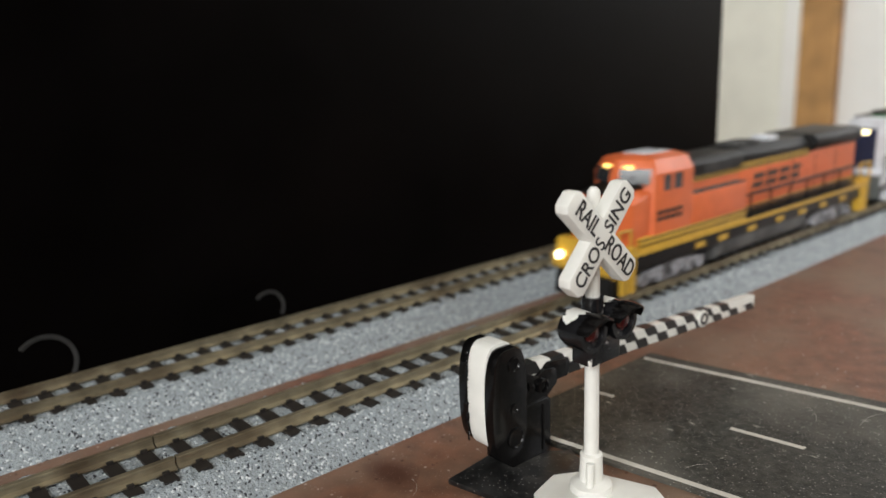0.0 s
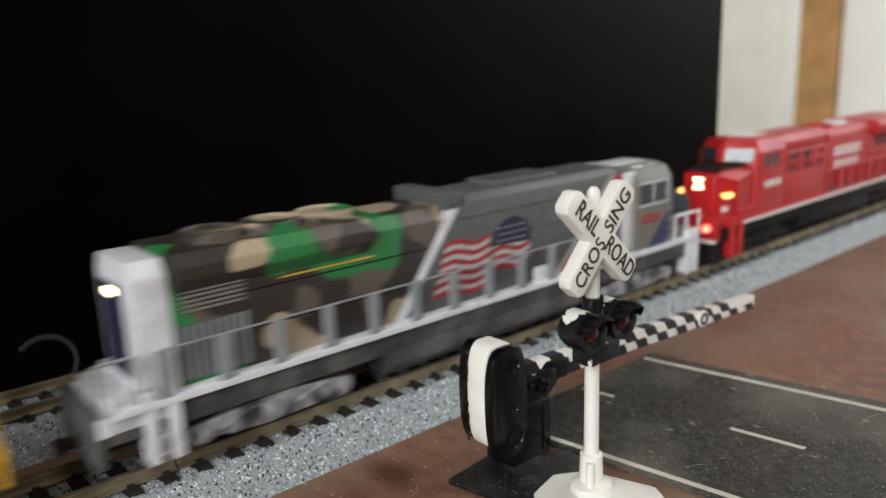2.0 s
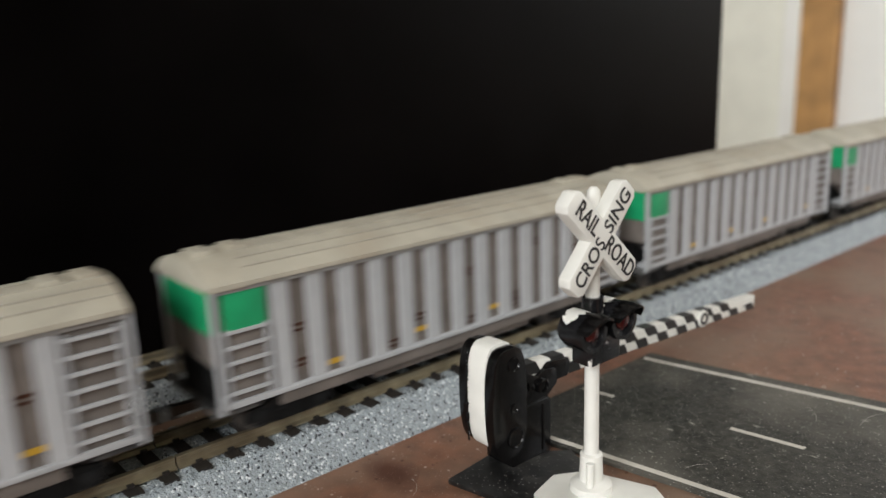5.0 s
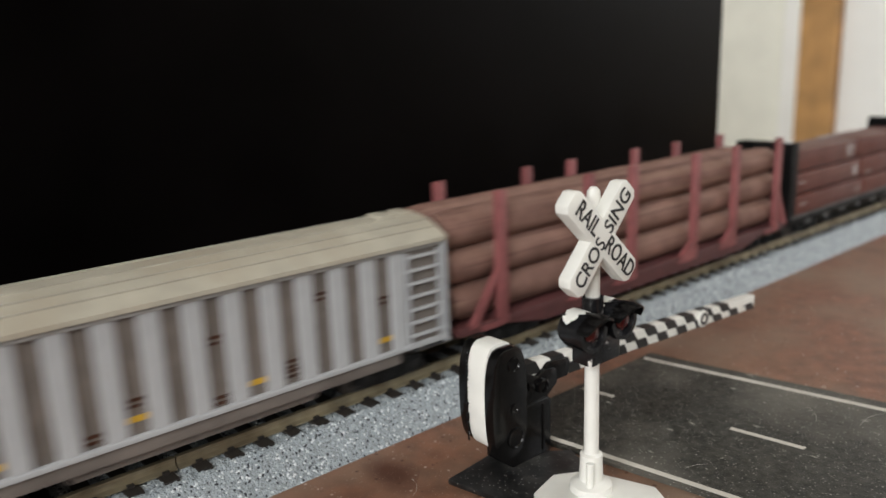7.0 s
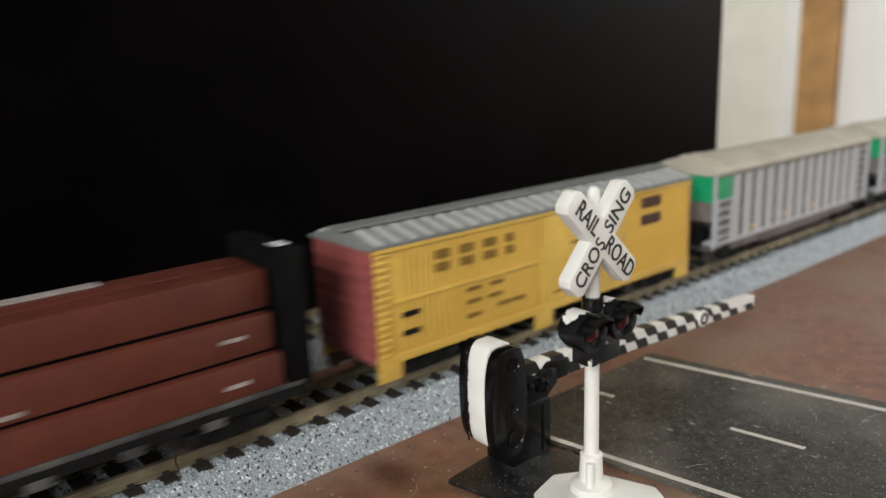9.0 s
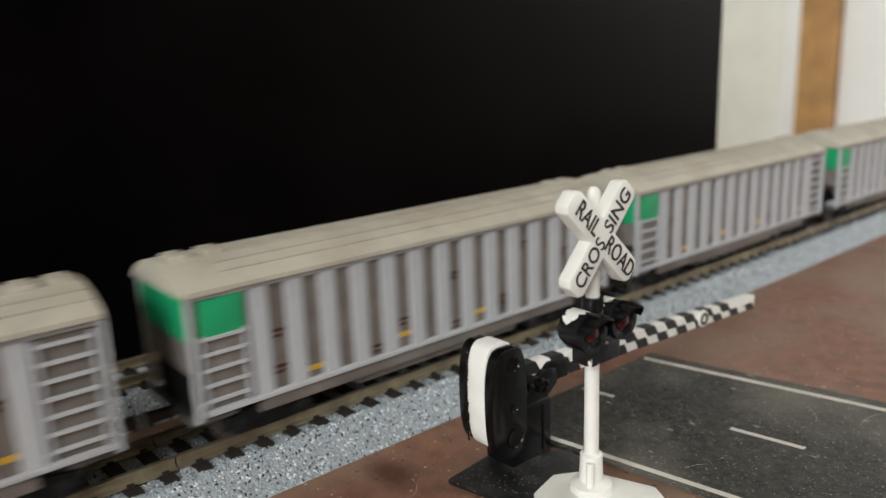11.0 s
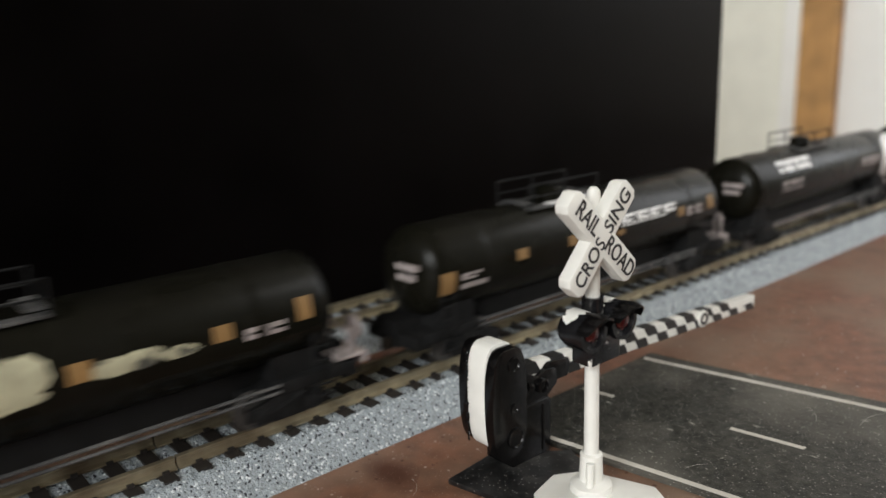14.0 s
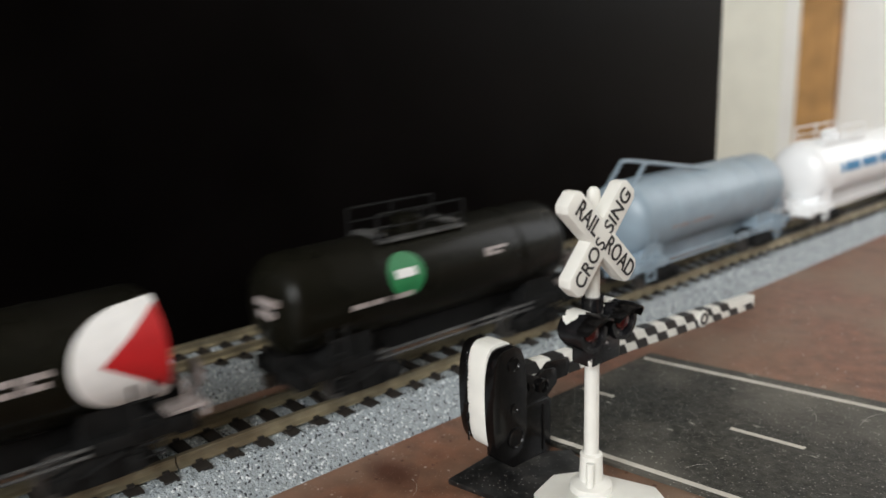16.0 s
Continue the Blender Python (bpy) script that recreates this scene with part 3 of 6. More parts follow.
def truck(parent, xc, axles=2, pitch=10.5, mat=UNDER, r=2.9, half=6.9, top=6.6):
    bm = bmesh.new()
    xs = [xc + (i - (axles - 1) / 2) * pitch for i in range(axles)]
    box(bm, xc - 3, xc + 3, -half, half, r + 0.5, top, 0.3)
    box(bm, xs[0] - 1.5, xs[-1] + 1.5, -3.6, 3.6, r - 0.6, top - 0.5, 0.3)
    t = part("truck", bm, mat, parent)
    for s in (-1, 1):
        bm = bmesh.new()
        y0, y1 = (s * half, s * (half + 1.0)) if s > 0 else (s * (half + 1.0), s * half)
        a, b = xs[0] - 2.6, xs[-1] + 2.6
        prism(bm, [(a, r - 0.4), (a + 0.6, r + 1.6), (a + 3.4, r + 2.0), (xc - 2.4, r + 2.9), (xc + 2.4, r + 2.9), (b - 3.4, r + 2.0), (b - 0.6, r + 1.6), (b, r - 0.4), (b - 2.2, r - 0.6), (xc + 3, r - 1.5), (xc - 3, r - 1.5), (a + 2.2, r - 0.6)], y0, y1, "y", 0.2)
        for x in xs:
            o = s * (half + 1.0)
            lathe(bm, [(o - 0.2 * s, 1.25), (o + 0.5 * s, 1.2), (o + 0.7 * s, 0.6)], 12, Matrix.Translation((x, 0, r)), "y")
            box(bm, x - 1.5, x + 1.5, min(o, o + 0.35 * s), max(o, o + 0.35 * s), r - 1.0, r + 1.3, 0.15)
        for i in range(axles - 1):
            mx = (xs[i] + xs[i + 1]) / 2
            for d in (-0.9, 0, 0.9):
                rod(bm, (mx + d, s * (half + 1.2), r - 1.0), (mx + d, s * (half + 1.2), r + 1.2), 0.38, 8)
            rod(bm, (mx - 2.8, s * (half + 1.25), r + 0.4), (mx + 2.8, s * (half + 1.25), r + 2.1), 0.35, 6)
        part("side_frame", bm, mat, t)
    for x in xs:
        wheels(t, x, r)
    return t


def coupler(parent, x, d, z=5.2):
    bm = bmesh.new()
    box(bm, min(x, x + d * 3.2), max(x, x + d * 3.2), -0.8, 0.8, z - 0.7, z + 0.7, 0.15)
    e = x + d * 3.2
    box(bm, min(e, e + d * 1.6), max(e, e + d * 1.6), -1.3, 0.5, z - 1.1, z + 1.1, 0.3)
    return part("coupler", bm, COUPLER, parent)


def bars(parent, x, z, y, widths, gap, h, mat, label, slant=0.0, name="lettering"):
    """A row of plain open blocks standing for a painted name on the near side."""
    for k, w in enumerate(widths):
        bm = bmesh.new()

        def slab(u0, u1, v0, v1):
            prism(bm, [(x + u0 + slant * v0 / h, z + v0), (x + u1 + slant * v0 / h, z + v0), (x + u1 + slant * v1 / h, z + v1), (x + u0 + slant * v1 / h, z + v1)], y - 0.07, y, "y")

        slab(0, w, 0, h * 0.42)
        slab(0, w, h * 0.58, h)
        part(name, bm, mat, parent, label, False)
        x += w + gap
    return x


def handrail(parent, xs, z0, z1, y, mat, r=0.28, flat=False, mid=False):
    bm = bmesh.new()
    rod(bm, (xs[0], y, z1), (xs[-1], y, z1), r, 8)
    if mid:
        rod(bm, (xs[0], y, (z0 + z1) / 2), (xs[-1], y, (z0 + z1) / 2), r * 0.8, 8)
    rail = part("handrail", bm, mat, parent)
    bm = bmesh.new()
    if flat:
        box(bm, -1.0, 1.0, -0.3, 0.3, z0 - z1, 0, 0.1)
    else:
        rod(bm, (0, 0, z0 - z1), (0, 0, 0), r, 8)
    me = mesh_of("stanchion", bm, mat)
    for x in xs:
        ob = new("stanchion", me)
        ob.parent = rail
        ob.matrix_basis = pose(x * MM, y * MM, z1 * MM)
    return rail


def steps(parent, x, mat, top=10.5, w=3.0, inner=6.4):
    for s in (-1, 1):
        bm = bmesh.new()
        for dx in (-w / 2, w / 2):
            box(bm, x + dx - 0.85, x + dx + 0.85, min(s * inner, s * 9.4), max(s * inner, s * 9.4), 2.0, top + 2.5, 0.15)
        for z in (2.4, 5.2, 8.0):
            box(bm, x - w / 2, x + w / 2, min(s * inner, s * 8.0), max(s * inner, s * 8.0), z, z + 0.45)
        box(bm, x - w / 2, x + w / 2, min(s * inner, s * (inner + 0.4)), max(s * inner, s * (inner + 0.4)), 2.0, top)
        part("step_well", bm, mat, parent)


def underframe(loco, L, frame_mat, truck_mat, tank_mat, tank=(48, 98), trucks=(27, 116), pitch=12.2):
    built("frame", frame_mat, loco, [bx(4, L - 4, -8.6, 8.6, 6.6, 10.4, 0.3)])
    for xc in trucks:
        truck(loco, xc, 3, pitch, truck_mat, 3.3, 6.9, 7.0)
    bm = bmesh.new()
    prism(bm, [(-8.6, 7.4), (8.6, 7.4), (8.8, 4.0), (6.6, 1.9), (-6.6, 1.9), (-8.8, 4.0)], tank[0], tank[1], "x", 0.4)
    part("fuel_tank", bm, tank_mat, loco)
    coupler(loco, 3, -1)
    coupler(loco, L - 3, 1)


def cab_and_nose(loco, mat, dark, nose=(10.3, 20), cab=(17.0, 33.5), glass_label="dark cab window", wide=8.9, shoulder=21.6):
    n0, n1 = nose
    c0, c1 = cab
    f = n0 - 6.4
    bm = bmesh.new()
    front = [(f, -4.6, 11), (f, 4.6, 11), (n0, 8.0, 11), (n0, 8.0, shoulder), (f + 0.5, 4.6, 23.2), (f + 0.5, -4.6, 23.2), (n0, -8.0, shoulder), (n0, -8.0, 11)]
    back = [(n1, -4.6, 11), (n1, 4.6, 11), (n1, 8.0, 11), (n1, 8.0, 24.2), (n1, 4.6, 26.2), (n1, -4.6, 26.2), (n1, -8.0, 24.2), (n1, -8.0, 11)]
    a, b = [bm.verts.new(p) for p in front], [bm.verts.new(p) for p in back]
    fs = [bm.faces.new((a[0], a[1], a[4], a[5])), bm.faces.new((a[1], a[2], a[3], a[4])), bm.faces.new((a[0], a[5], a[6], a[7])), bm.faces.new(b)]
    fs += [bm.faces.new((a[k], b[k], b[(k + 1) % 8], a[(k + 1) % 8])) for k in range(8)]
    bmesh.ops.recalc_face_normals(bm, faces=fs)
    bmesh.ops.bevel(bm, geom=bm.edges[:], offset=0.3, segments=2, affect="EDGES", profile=0.6)
    part("nose", bm, mat, loco)
    bm = bmesh.new()
    v = [bm.verts.new(p) for p in ((f + 2.2, -4.3, 23.85), (f + 2.2, 4.3, 23.85), (n1 - 1, 7.4, 25.0), (n1 - 1, 4.4, 26.25), (n1 - 1, -4.4, 26.25), (n1 - 1, -7.4, 25.0))]
    bm.faces.new((v[0], v[1], v[3], v[4]))
    bm.faces.new((v[1], v[2], v[3]))
    bm.faces.new((v[0], v[4], v[5]))
    for face in bm.faces:
        face.normal_update()
    bmesh.ops.recalc_face_normals(bm, faces=bm.faces[:])
    bmesh.ops.solidify(bm, geom=bm.faces[:], thickness=-0.12)
    part("nose_top_panel", bm, dark, loco, "black anti-glare panel", False)
    g = c0 - 4.2
    bm = bmesh.new()
    plan = [(g, -0.9), (g, 0.9), (c0, wide), (c1, wide), (c1, -wide), (c0, -wide)]
    low = [bm.verts.new((x, y, 11 if x > c0 - 1 else 24.0)) for x, y in plan]
    mid = [bm.verts.new((x + (0.75 if x <= c0 else 0), y, 27.6)) for x, y in plan]
    top = [bm.verts.new((x + (2.0 if x <= c0 else -0.3), y * 0.82, 30.6)) for x, y in plan]
    cap = [bm.verts.new((x + (4.5 if x <= c0 else -0.6), y * 0.45, 31.3)) for x, y in plan]
    fs = [bm.faces.new(low), bm.faces.new(cap)]
    for p, q in ((low, mid), (mid, top), (top, cap)):
        fs += [bm.faces.new((p[k], q[k], q[(k + 1) % 6], p[(k + 1) % 6])) for k in range(6)]
    bmesh.ops.recalc_face_normals(bm, faces=fs)
    bmesh.ops.bevel(bm, geom=bm.edges[:], offset=0.25, segments=2, affect="EDGES", profile=0.6)
    cabp = part("cab", bm, mat, loco)

    def pane(p, q, z0, z1, out, name="windscreen"):
        """A pane between two plan points of the cab front, standing a little proud."""
        d = Vector((q[0] - p[0], q[1] - p[1], 0)).normalized()
        nrm = Vector((-abs(d.y), d.x * (1 if d.y > 0 else -1), 0)).normalized()
        bm = bmesh.new()
        vs = []
        for k in (out, out - 0.25):
            for (x, y), z in ((p, z0), (q, z0), (q, z1), (p, z1)):
                lean = (z - 24.0) * 0.2083
                vs.append(bm.verts.new(Vector((x + lean, y, z)) + nrm * k))
        for ids in ((0, 1, 2, 3), (7, 6, 5, 4), (0, 4, 5, 1), (1, 5, 6, 2), (2, 6, 7, 3), (3, 7, 4, 0)):
            bm.faces.new([vs[k] for k in ids])
        bmesh.ops.recalc_face_normals(bm, faces=bm.faces[:])
        part(name, bm, GLASS, cabp, glass_label, False)

    def front(y):
        return (g + (c0 - g) * (abs(y) - 0.9) / (wide - 0.9), y)

    for y0, y1 in ((-7.8, -1.3), (1.3, 7.8)):
        pane(front(y0), front(y1), 25.4, 28.7, 0.14)
    for y in (-4.45, 4.45):
        built("wiper", dark, cabp, [bx(front(y)[0] + 0.25, front(y)[0] + 0.5, y - 0.1, y + 0.1, 25.2, 27.4)], "", False)
    for s in (-1, 1):
        for x0, x1 in ((c0 + 3.6, c0 + 6.8), (c0 + 7.8, c0 + 11.6)):
            built("side_window", GLASS, cabp, [bx(x0, x1, min(s * wide, s * (wide + 0.08)), max(s * wide, s * (wide + 0.08)), 23.6, 27.2)], glass_label, False)
            fr = []
            for a in ((x0 - 0.5, x1 + 0.5, 23.1, 23.6), (x0 - 0.5, x1 + 0.5, 27.2, 27.6), (x0 - 0.5, x0, 23.6, 27.2), (x1, x1 + 0.5, 23.6, 27.2)):
                fr.append(bx(a[0], a[1], min(s * wide, s * (wide + 0.22)), max(s * wide, s * (wide + 0.22)), a[2], a[3]))
            built("window_frame", mat, cabp, fr, "", False)
    for ob in [c for c in loco.children if c.name.startswith(("nose", "cab"))] + list(cabp.children):
        for v in ob.data.vertices:
            v.co.z += 0.065 * (v.co.z - 11 * MM)
    return cabp


def front_lights(loco, x, head_mat, ditch_mat, zd=13.3, zh=(17.6, 19.4), xh=10.3):
    for y in (-5.6, 5.6):
        bm = bmesh.new()
        lathe(bm, [(x, 1.0), (x - 0.5, 1.0), (x - 0.6, 0.6)], 14, Matrix.Translation((0, y, zd)), "x")
        part("ditch_light", bm, ditch_mat, loco, "glowing ditch light")
    for z in zh:
        built("headlight", head_mat, loco, [bx(xh - 0.35, xh, -1.35, 1.35, z - 0.45, z + 0.45, 0.2)], "glowing headlight bar")


def roof_fans(loco, spots, mat, z):
    for x, r in spots:
        bm = bmesh.new()
        lathe(bm, [(z - 0.6, r), (z + 0.9, r), (z + 1.1, r - 0.4), (z + 0.7, r - 0.7), (z + 0.7, 0.4)], 24, Matrix.Translation((x, 0, 0)), "z")
        part("roof_fan", bm, mat, loco)


def louvres(parent, x0, x1, z0, z1, y, n, mat, name="louvre"):
    for i in range(n):
        z = z0 + (z1 - z0) * i / n
        built(name, mat, parent, [bx(x0, x1, y - 0.18, y + 0.1, z, z + (z1 - z0) / n * 0.55)], "", False)


def orange_locomotive():
    loco = thing("diesel_locomotive", 0, 0, 0, "orange, black and yellow model diesel locomotive with lit headlights", "locomotive", "locomotives of the train")
    L = 142
    underframe(loco, L, BLACKP, TRUCK_GREY, DARKGREY, (47, 97), (27, 116))
    # walkway sill with yellow stripe pairs
    built("walkway", YELLOW, loco, [bx(8, 140, -9.5, 9.5, 10.4, 11.5, 0.15)])
    for z in (12.3, 13.6):
        built("stripe", BLACKP, loco, [bx(12, 128, -9.05, 9.05, z, z + 0.35)], "black line", False)
    bm = bmesh.new()
    prism(bm, [(0.6, 10.8), (9.5, 10.8), (9.5, 7.0), (3.2, 6.0), (1.4, 7.2)], -8.6, 8.6, "y", 0.4)
    prism(bm, [(1.8, 14.5), (4.6, 14.8), (4.6, 10.6), (1.0, 10.6)], -7.6, 7.6, "y", 0.5)
    part("front_platform", bm, YELLOW, loco, "yellow front platform")
    bm = bmesh.new()
    prism(bm, [(2.4, 6.8), (5.6, 6.8), (5.6, 1.4), (1.2, 0.9)], -8.0, 8.0, "y", 0.3)
    part("snow_plough", bm, UNDER, loco)
    steps(loco, 7.6, YELLOW)
    steps(loco, 137.5, YELLOW)
    cab_and_nose(loco, ORANGE, BLACKP)
    built("battery_box", ORANGE, loco, [bx(33.4, 59.5, -9.0, 9.0, 14.3, 21.8, 0.25)])
    built("box_sill", YELLOW, loco, [bx(12, 60, -9.0, 9.0, 11.5, 14.3, 0.1)])
    built("walk_tread", DARKGREY, loco, [bx(33.6, 59.5, -8.6, 8.6, 21.8, 22.2)])
    built("hood_base", ORANGE, loco, [bx(59.5, 132.6, -6.9, 6.9, 14.2, 25.6, 0.2), bx(33.4, 59.6, -6.6, 6.6, 21.8, 25.0)])
    built("hood_sill", YELLOW, loco, [bx(59.5, 132.6, -7.0, 7.0, 11.4, 14.2)])
    built("walk_tread", BLACKP, loco, [bx(60, 129, -9.2, 9.2, 11.5, 11.7)], "black walkway tread", False)
    # Glare on the cab roof, modelled as a thin silver plate.
    built("cab_roof_panel", SILVER, loco, [bx(21.5, 31, -3.6, 3.6, 32.4, 32.9, 0.15)], "pale plate standing for glare on the cab roof")
    built("hood_stripe", YELLOW, loco, [bx(33.5, 60, -6.9, 6.9, 24.4, 25.7), bx(60, 99, -7.05, 7.05, 24.6, 26.4)], "yellow stripe")
    for z in (24.9, 25.6):
        built("stripe", BLACKP, loco, [bx(34, 99, -7.15, 7.15, z, z + 0.25)], "black line", False)
    bm = bmesh.new()
    prism(bm, [(-6.8, 25.6), (6.8, 25.6), (6.8, 28.6), (5.0, 29.9), (-5.0, 29.9), (-6.8, 28.6)], 33.5, 62, "x", 0.3)
    prism(bm, [(-7.0, 26.3), (7.0, 26.3), (7.0, 28.4), (4.8, 30.2), (-4.8, 30.2), (-7.0, 28.4)], 62, 100, "x", 0.3)
    prism(bm, [(-7.0, 25.6), (7.0, 25.6), (8.9, 27.4), (8.9, 29.4), (7.4, 30.6), (-7.4, 30.6), (-8.9, 29.4), (-8.9, 27.4)], 100, 132.6, "x", 0.3)
    part("hood_roof", bm, BLACKP, loco, "black hood roof")
    louvres(loco, 42, 54, 26.0, 28.6, -6.9, 6, DARKGREY)
    roof_fans(loco, ((73, 4.2),), DARKGREY, 30.0)
    built("exhaust_cover", SILVER, loco, [bx(82, 88, -2.8, 2.8, 30.1, 31.6, 0.4)], "pale exhaust cover")
    built("roof_hatch", DARKGREY, loco, [bx(64, 69, -3.5, 3.5, 30, 31.2, 0.3)])
    bars(loco, 66, 18.6, -6.95, (5.8, 6.4, 5.8, 5.4), 1.4, 4.2, LETTER_DARK, "dark painted name block", 1.0)
    built("side_line", BLACKP, loco, [bx(60, 132.5, -7.0, 7.0, 16.9, 17.5)], "black line", False)
    for x in (75, 90, 104, 118):
        built("door_seam", LETTER_DARK, loco, [bx(x, x + 0.25, -6.98, 6.98, 14.4, 24.2)], "", False)
    bars(loco, 18.5, 17.4, -8.95, (2.2, 2.2, 2.2, 2.2), 0.5, 2.6, LETTER_DARK, "dark painted number bar")
    for x in (36, 47, 62, 78, 92, 106, 120):
        built("sill_marker", YELLOW, loco, [bx(x, x + 4.2, -8.85, -8.6, 7.6, 9.0)], "yellow reflective mark", False)
    handrail(loco, [62, 73, 84, 95, 106, 117, 128], 11.4, 18.4, -9.1, BLACKP, 0.22)
    handrail(loco, [62, 73, 84, 95, 106, 117, 128], 11.4, 18.4, 9.1, BLACKP, 0.22)
    handrail(loco, [4.6, 9.0], 11, 17, -8.4, YELLOW, 0.3)
    handrail(loco, [134, 141.5], 11, 18, -8.6, YELLOW, 0.35)
    built("rear_platform", YELLOW, loco, [bx(132.6, 142.5, -8.6, 8.6, 9.0, 11.0, 0.3), bx(141.2, 142.4, -8.4, 8.4, 5.5, 11.2, 0.3)])
    front_lights(loco, 0.6, GLOW, GLOW, 10.6, (19.0, 21.2), 4.1)
    for y in (-6.6, 6.6):
        built("number_board", NUMBER_GLOW, loco, [bx(14.7, 15.6, y * 0.42 - 1.4, y * 0.42 + 1.4, 29.8, 30.6, 0.1)], "lit number board")
    CARS.append((loco, 134.5))


def wavy(bm, x0, x1, z, h, y, amp=0.7):
    n = 14
    up, dn = [], []
    for i in range(n + 1):
        x = x0 + (x1 - x0) * i / n
        w = amp * math.sin(i / n * 7.0)
        dn.append((x, z + w))
        up.append((x, z + h + w))
    prism(bm, dn + up[::-1], y - 0.06, y, "y")


PALE_RAIL = material("pale_grey_rail", (0.22, 0.235, 0.25), 0.45, var=0.12, scale=300)
CAB_GREY = material("warm_grey_paint", (0.16, 0.157, 0.14), 0.45, var=0.08, scale=300)
FLAG_RED = material("flag_red", (0.32, 0.025, 0.03), 0.5, var=0.2, scale=400)
NAVY = material("navy_paint", (0.007, 0.009, 0.022), 0.45, var=0.15)
STRIPE_BLUE = material("stripe_blue", (0.014, 0.024, 0.085), 0.45, var=0.15)
FLAG_BLUE = material("flag_blue", (0.012, 0.016, 0.045), 0.5)
FLAG_WHITE = material("flag_white", (0.4, 0.39, 0.38), 0.5, var=0.2, scale=400)


def grey_locomotive():
    loco = thing("diesel_locomotive", 0, 0, 0, "grey model diesel locomotive with camouflage hood and painted flag", "locomotive", "locomotives of the train")
    L = 150
    underframe(loco, L, DARKGREY, TRUCK_GREY, DARKGREY, (51, 103), (29, 124))
    built("walkway", SILVER, loco, [bx(5, 146, -9.5, 9.5, 10.4, 11.6, 0.15)], "silver walkway edge")
    built("rear_platform", SILVER, loco, [bx(2.4, 12, -8.6, 8.6, 8.0, 11.0, 0.3)])
    built("pilot_plate", GREYP, loco, [bx(1.6, 3.0, -8.2, 8.2, 3.2, 11.5, 0.3)])
    steps(loco, 11.0, SILVER, 10.5, 3.4)
    steps(loco, 145.5, SILVER, 10.5, 3.0)
    bm = bmesh.new()
    prism(bm, [(-7.2, 11.5), (7.2, 11.5), (7.2, 28.4), (5.6, 30.6), (-5.6, 30.6), (-7.2, 28.4)], 11.2, 66, "x", 0.3)
    part("long_hood", bm, CAMO, loco, "camouflage painted long hood")
    built("hood_end", SILVER, loco, [(prism, [(-7.4, 11.5), (7.4, 11.5), (7.4, 28.6), (5.7, 30.9), (-5.7, 30.9), (-7.4, 28.6)], 9.4, 14.6, "x", 0.4)], "silver hood end")
    built("hood_end_panel", FLAG_BLUE, loco, [bx(9.25, 9.4, -3.0, 6.0, 13, 27)], "dark blue end panel", False)
    built("rear_light", GLOW, loco, [bx(9.0, 9.4, -0.5, 3.0, 25.2, 26.2, 0.1)], "glowing rear light")
    built("flared_radiator", CAMO, loco, [(prism, [(-7.2, 25.2), (7.2, 25.2), (8.8, 27.4), (8.8, 29.4), (7.2, 31.2), (-7.2, 31.2), (-8.8, 29.4), (-8.8, 27.4)], 15.2, 49, "x", 0.3)], "camouflage flared radiator")
    roof_fans(loco, ((24.5, 5.0), (35, 5.0), (45, 5.0)), CAMO, 31.4)
    built("radiator_grille", GREYP, loco, [bx(14.8, 26.5, -7.3, 7.3, 12.2, 20.6)], "grey radiator grille", False)
    for k in range(9):
        built("grille_bar", PALE_RAIL, loco, [bx(15.4 + 1.25 * k, 15.9 + 1.25 * k, -7.5, 7.5, 12.4, 20.4)], "", False)
    louvres(loco, 16, 26, 22.4, 27.4, -7.3, 7, CAB_GREY)
    for z, x0, x1 in ((23.4, 22, 66), (17.4, 19, 66)):
        built("hood_seam", BLACKP, loco, [bx(x0, x1, -7.26, 7.26, z, z + 0.25)], "", False)
    built("hood_line", YELLOW, loco, [bx(32, 50, -7.3, 7.3, 24.3, 24.6)], "yellow line", False)
    bm = bmesh.new()
    prism(bm, [(54, 11.5), (68, 30.4), (122, 30.4), (122, 11.5)], -7.3, 7.3, "y", 0.3)
    part("mid_hood", bm, GREYP, loco, "plain grey hood")
    built("hood_edge", SILVER, loco, [(prism, [(53.6, 11.6), (55.6, 11.6), (69.8, 30.4), (67.8, 30.4)], -7.42, 7.42, "y")], "pale grey slanting band", False)
    bm = bmesh.new()
    prism(bm, [(-7.2, 30), (7.2, 30), (5.4, 31.8), (-5.4, 31.8)], 70, 118, "x", 0.3)
    box(bm, 66, 70, -7.8, 7.8, 30.0, 33.0, 0.4)
    box(bm, 82, 100, -4.5, 4.5, 31.5, 32.8, 0.4)
    part("roof", bm, GREYP, loco)
    for z in (27.5, 22.5, 14.2):
        built("hood_seam", DARKGREY, loco, [bx(69, 112, -7.36, 7.36, z, z + 0.22)], "", False)
    for x in (76, 84, 92, 100):
        built("hood_seam", DARKGREY, loco, [bx(x, x + 0.22, -7.36, 7.36, 22.7, 27.4)], "", False)
    # painted flag, rippled stripes in two folds with the canton over the second
    for i in range(11):
        z = 13.4 + i * 0.92
        mat = FLAG_RED if i % 2 == 0 else FLAG_WHITE
        bm = bmesh.new()
        wavy(bm, 62.5 + i * 0.34, 77.2, z, 0.88, -7.34, 0.55)
        part("flag_stripe", bm, mat, loco, "rippled painted flag stripe", False)
        if 1 < i < 8:
            bm = bmesh.new()
            wavy(bm, 78.0, 87.4 + 0.2 * i, z + 0.5, 0.88, -7.34, 0.5)
            part("flag_stripe", bm, mat, loco, "rippled painted flag stripe", False)
    bm = bmesh.new()
